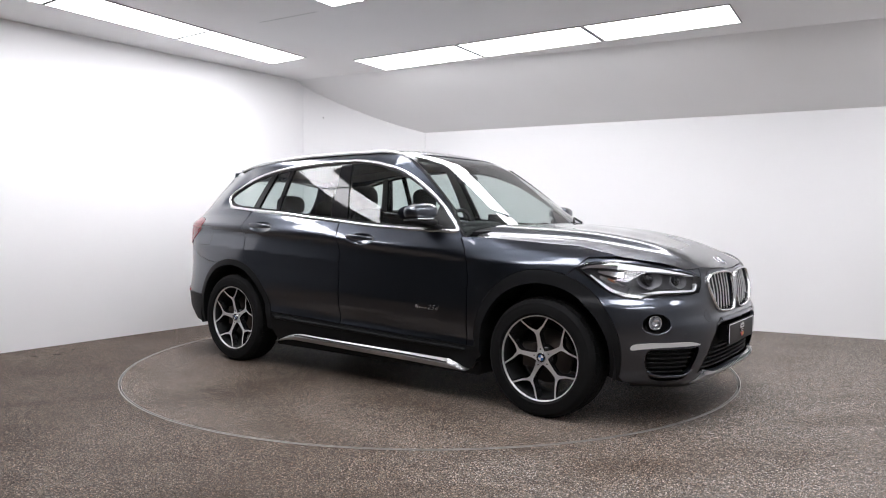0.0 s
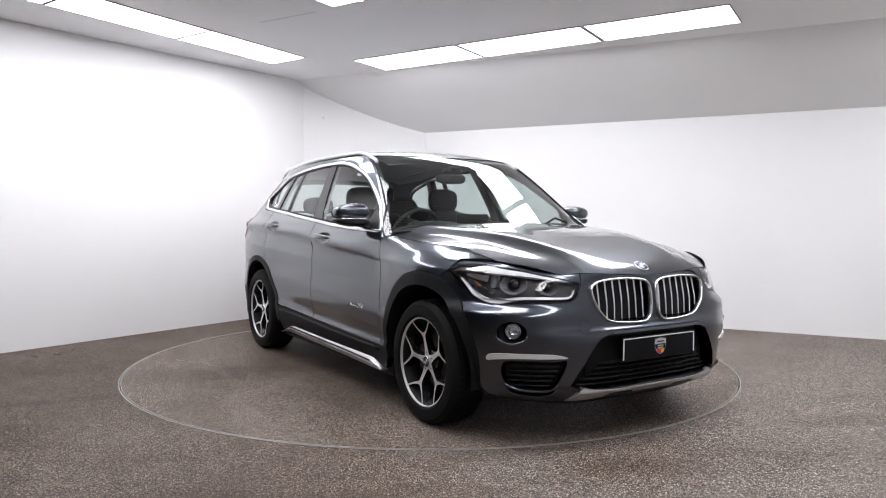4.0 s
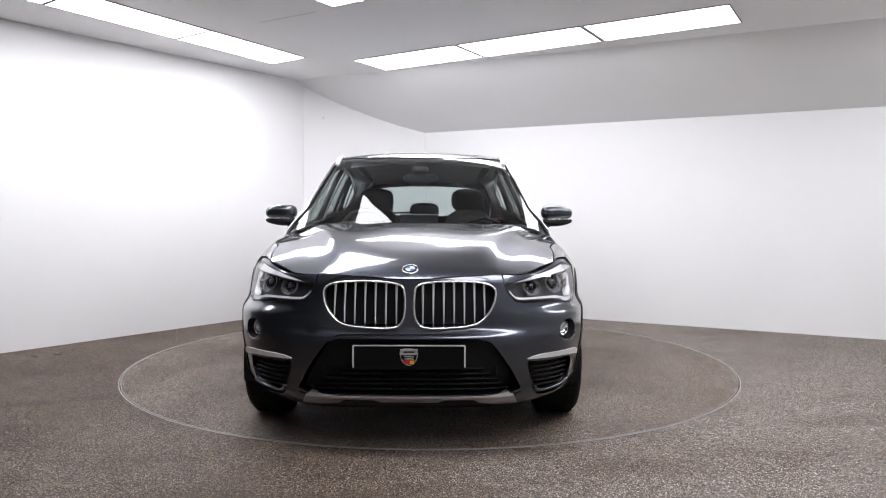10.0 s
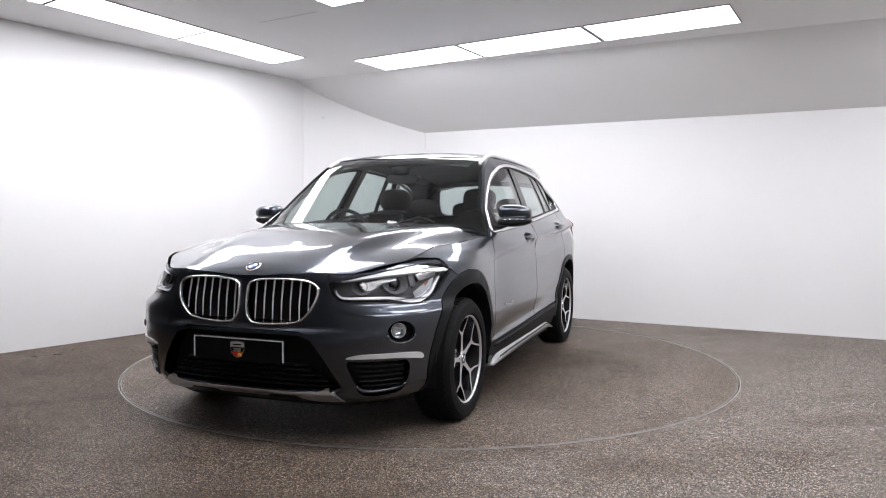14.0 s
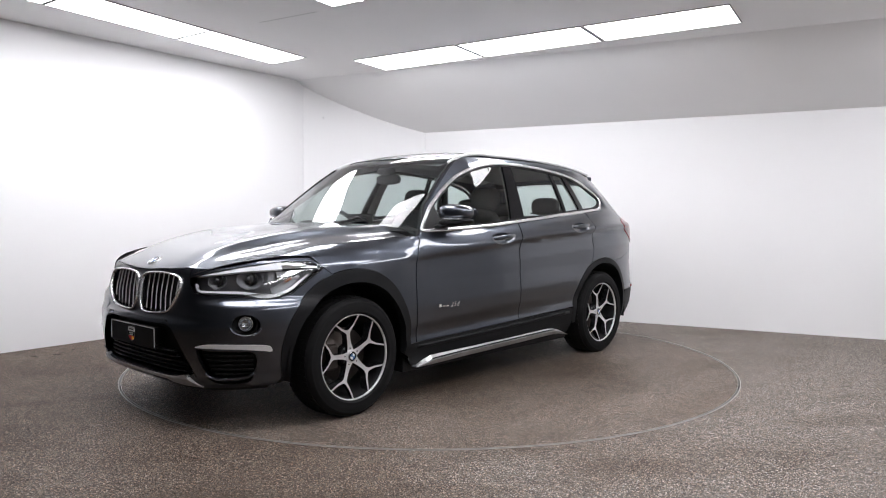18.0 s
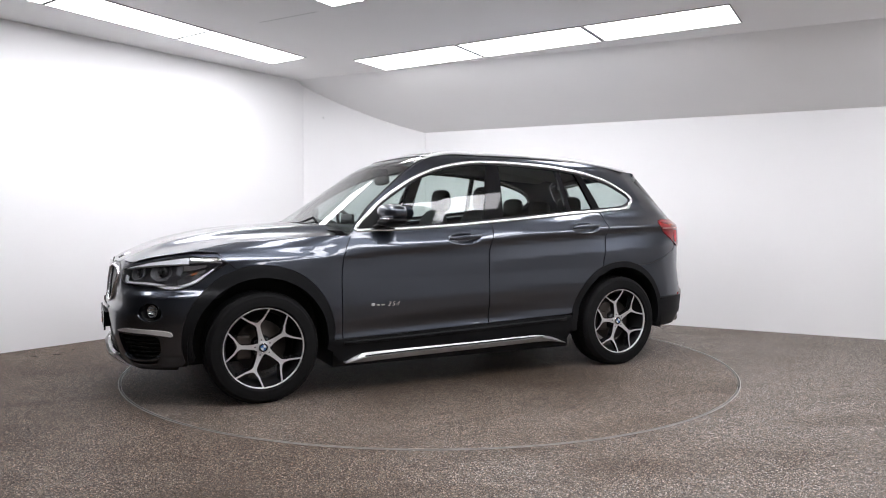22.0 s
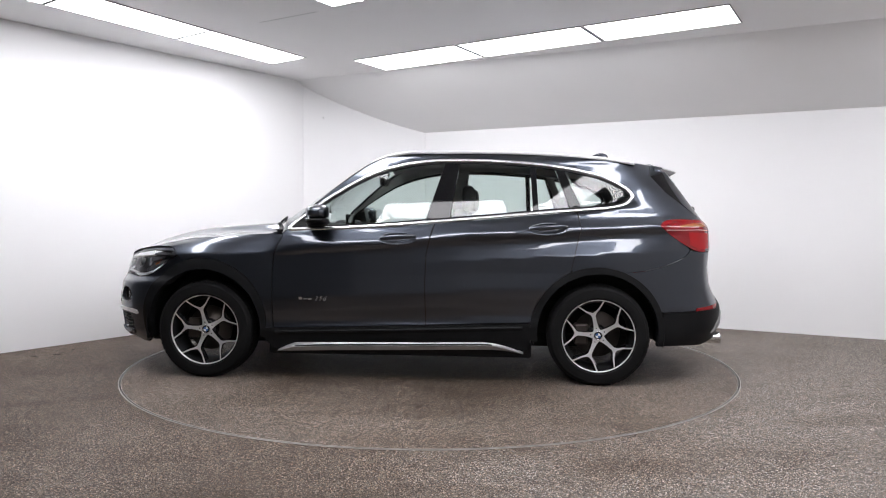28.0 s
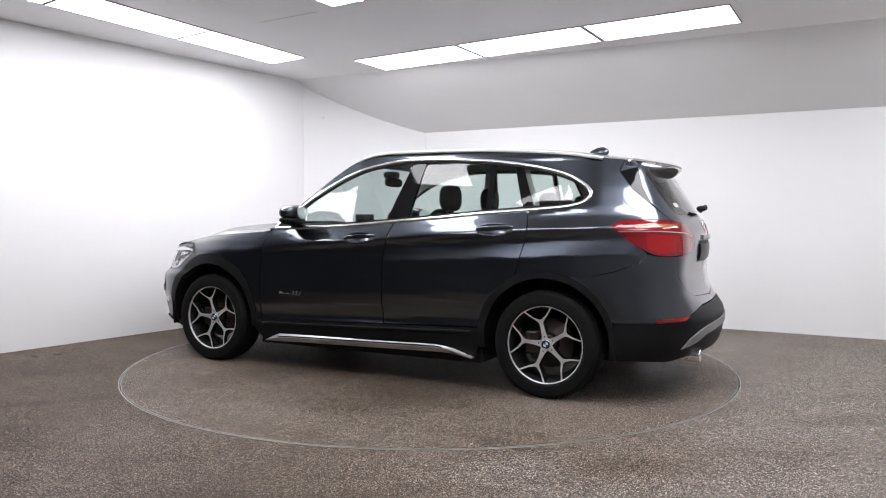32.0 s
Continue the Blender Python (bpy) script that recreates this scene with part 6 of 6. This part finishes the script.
def build_inside():
    # floor pan, bulkheads, inner sides
    part("floor_pan", box_bm(-1.72, 1.90, -0.50, 0.50, 0.19, 0.30, 0.01), M_BLACK, CAR)
    part("floor_pan", box_bm(-0.90, 0.90, -0.83, 0.83, 0.165, 0.27, 0.01), M_BLACK, CAR)
    part("bulkhead", box_bm(0.86, 0.90, -0.76, 0.76, 0.26, 0.98, 0.004), M_BLACK, CAR)
    part("radiator_support", box_bm(1.72, 1.80, -0.62, 0.62, 0.26, 0.74, 0.01), M_BLACK, CAR)
    part("boot_floor", box_bm(-1.98, -0.92, -0.52, 0.52, 0.28, 0.62, 0.01), M_TRIM, CAR)
    dash = part("dashboard", blob_mesh("dashboard", (0.70, 0, 0.93), (0.42, 1.50, 0.26), 4), M_TRIM, CAR, "black dashboard")
    part("dash_shelf", box_bm(0.70, 0.93, -0.66, 0.66, 0.985, 1.025, 0.012), M_TRIM, dash)
    part("centre_screen", box_bm(0.50, 0.52, -0.13, 0.13, 1.03, 1.13, 0.006), M_GLOSSBLK, dash)
    part("instrument_hood", blob_mesh("instrument_hood", (0.60, -0.37, 1.045), (0.20, 0.36, 0.08), 3), M_TRIM, dash)
    part("centre_console", box_bm(-0.45, 0.55, -0.13, 0.13, 0.27, 0.62, 0.03), M_TRIM, CAR)
    # steering wheel on the right
    ctr, ax = Vector((0.37, -0.37, 0.985)), Vector((-0.92, 0, 0.38)).normalized()
    q = Matrix.Translation(ctr) @ ax.to_track_quat("X", "Z").to_matrix().to_4x4()
    pts = [q @ Vector((0, 0.185 * math.cos(2 * math.pi * i / 40), 0.185 * math.sin(2 * math.pi * i / 40))) for i in range(41)]
    sw = part("steering_wheel", mesh_from("steering_wheel", *sweep(pts, 0.028, 0.028, 10, cap=False), smooth=True), M_TRIM, CAR, "black steering wheel")
    part("wheel_boss", blob_mesh("wheel_boss", tuple(ctr + ax * -0.01), (0.07, 0.17, 0.15), 2.6), M_TRIM, sw)
    for a in (0, 180, 270):
        e = q @ Vector((0, 0.18 * math.cos(radians(a)), 0.18 * math.sin(radians(a))))
        part("wheel_spoke", mesh_from("wheel_spoke", *sweep([tuple(ctr), tuple(e)], 0.04, 0.02, 8)), M_TRIM, sw)

    # seats
    def seat(x, y):
        b = part("front_seat", blob_mesh("front_seat", (x, y, 0.50), (0.54, 0.52, 0.20), 3.4), M_SEAT, CAR, "black leather front seat")

        def back(u, v, w):
            k = (w + 1) / 2
            return (u - 1.6 * k, v * (1 - 0.16 * k), w)
        part("backrest", blob_mesh("backrest", (x - 0.20, y, 0.84), (0.15, 0.50, 0.66), 3.2, back), M_SEAT, b)
        hx = x - 0.375
        part("headrest", blob_mesh("headrest", (hx, y, 1.245), (0.10, 0.27, 0.19), 2.9), M_SEAT, b)
        for d in (-0.05, 0.05):
            part("headrest_post", mesh_from("headrest_post", *sweep([(hx + 0.01, y + d, 1.08), (hx, y + d, 1.20)], 0.012, 0.012, 8)), M_CHROME, b)
    seat(-0.075, 0.37)
    seat(-0.075, -0.37)
    rb = part("rear_bench", blob_mesh("rear_bench", (-0.80, 0, 0.56), (0.52, 1.30, 0.22), 4), M_SEAT, CAR, "black leather rear bench")

    def lean(u, v, w):
        return (u - 1.3 * (w + 1) / 2, v, w)
    part("bench_back", blob_mesh("bench_back", (-1.08, 0, 0.84), (0.16, 1.30, 0.56), 4, lean), M_SEAT, rb)
    for y, h in ((0.42, 1.20), (0.0, 1.165), (-0.42, 1.20)):
        part("headrest", blob_mesh("headrest", (-1.20, y, h), (0.09, 0.27, 0.15), 2.8), M_SEAT, rb)
        for d in (-0.05, 0.05):
            part("headrest_post", mesh_from("headrest_post", *sweep([(-1.18, y + d, 1.06), (-1.20, y + d, 1.16)], 0.012, 0.012, 8)), M_CHROME, rb)
    # rear-view mirror, sensor housing, visor
    rm = part("rear_view_mirror", blob_mesh("rear_view_mirror", (0.235, 0.0, 1.385), (0.05, 0.25, 0.075), 3), M_TRIM, CAR, "black rear-view mirror")
    part("sensor_housing", blob_mesh("sensor_housing", (0.255, 0.0, 1.445), (0.12, 0.12, 0.06), 3), M_TRIM, rm)
    # inner door cards and pillar linings
    for sgn in (1, -1):
        card = xz([(0.80, 0.30), (0.80, 0.98), (0.60, 1.0), (-0.2, 1.045), (-0.93, 1.11), (-1.5, 1.17), (-1.75, 1.10), (-1.80, 0.80), (-0.9, 0.75), (-0.9, 0.30)])
        panel("door_lining", [(a * sgn, b) for a, b in card], M_TRIM, CAR, belt_surf(-0.055), "dark inner door lining", gap=0, rim=0, step=0.06, outward=(0, -sgn, 0))
        g = shrink(tidy(DLO), 0.018)
        for a, b, nm in ((right_of(-0.21, 1.06, -0.32, 1.49), right_of(-0.31, 1.07, -0.40, 1.49), "pillar_lining"), (right_of(-1.20, 1.14, -1.06, 1.47), right_of(-1.26, 1.15, -1.12, 1.46), "pillar_lining")):
            o = clip(clip([np.array(p) for p in g], a), lambda p, b=b: -b(p))
            panel(nm, [(p[0] * sgn, p[1]) for p in o], M_LINER, CAR, belt_surf(-0.05), gap=0, rim=0, outward=(0, -sgn, 0))
        roofside = roof_line(0.75, -1.7, 40)
        o = [(a, b - 0.012) for a, b in roofside] + [(X(x), z) for x, z in ((-1.6, 1.42), (-1.3, 1.44), (-1.0, 1.475), (-0.6, 1.497), (-0.2, 1.495), (0.07, 1.445), (0.27, 1.36), (0.45, 1.25), (0.64, 1.12), (0.72, 1.06))]
        panel("roof_lining", [(a * sgn, b) for a, b in o], M_LINER, CAR, belt_surf(-0.045), gap=0, rim=0, outward=(0, -sgn, 0))


def build_small():
    flap = [(-p[0], p[1]) for p in curve([(X(-1.60), 0.90), (X(-1.60), 1.02), (X(-1.62), 1.035), (X(-1.755), 1.035), (X(-1.775), 1.02), (X(-1.775), 0.90), (X(-1.755), 0.885), (X(-1.62), 0.885)], 3, closed=True)]
    ff = panel("fuel_flap", [tuple(p) for p in shrink(tidy(flap), 0.0035)], M_PAINT, CAR, belt_surf(0.0018), "painted fuel filler flap", gap=0, rim=0.004)
    panel("flap_gap", flap, M_BLACK, ff, belt_surf(0.0006), gap=0, rim=0)
    tow = ring_pts(-0.46, 0.585, 0.036, 0.032)
    tc = panel("tow_cover", [tuple(p) for p in shrink(tidy(tow), 0.002)], M_PAINT, CAR, belt_surf(0.0016), "round towing eye cover", gap=0, rim=0.003)
    panel("cover_gap", tow, M_BLACK, tc, belt_surf(0.0006), gap=0, rim=0)
    for y0, y1, xo in ((0.52, 0.02, 0.0), (-0.06, -0.62, 0.015)):
        pts = []
        for k in range(13):
            y = y0 + (y1 - y0) * k / 12
            x = 0.975 - 0.16 * y * y + xo * 0.5 - 0.012 * (k / 12) ** 2
            pts.append((x, y, float(upper(x, y)) + 0.009))
        w = part("wiper", mesh_from("wiper", *sweep(pts, 0.016, 0.02, 8, 3), smooth=True), M_BLACK, CAR, "black windscreen wiper")
        ax, ay = 0.985 - 0.19 * (y0 / 0.8) ** 2, y0
        part("wiper_arm", mesh_from("wiper_arm", *sweep([(ax, ay, float(upper(ax, ay)) + 0.012), (ax - 0.012, ay - 0.1, float(upper(ax - 0.012, ay - 0.1)) + 0.02), pts[6]], 0.015, 0.015, 8), smooth=True), M_BLACK, w)
    for s in (0.30, 0.66):
        for sgn in (1, -1):
            panel("parking_sensor", ring_pts(s * sgn, 0.555 if s < 0.5 else 0.50, 0.011, 0.011, 14), M_PAINT, CAR, belt_surf(0.0025), gap=0, rim=0.004)


build_front()
build_top()
build_small()
build_side()
build_rear()
build_wheels()
build_inside()

# ---------------------------------------------------------------- the turn of the table
CAR_OFF = pose(0.152, -0.081, 0)
HEADING = [(0, -37.29), (3, -53.06), (6, -69.0), (9, -85.17), (13, -106.62), (16.5, -125.06), (19, -138.5), (23, -159.7), (24, -165.1), (28, -185.78), (29, -190.95), (31, -201.54), (32, -206.86)]


def motions():
    walk(CAR, [(t, pose(0, 0, 0, 0, 0, a) @ CAR_OFF) for t, a in HEADING])
    walk(TURNTABLE, [(t, pose(0, 0, 0, 0, 0, a)) for t, a in HEADING])


motions()
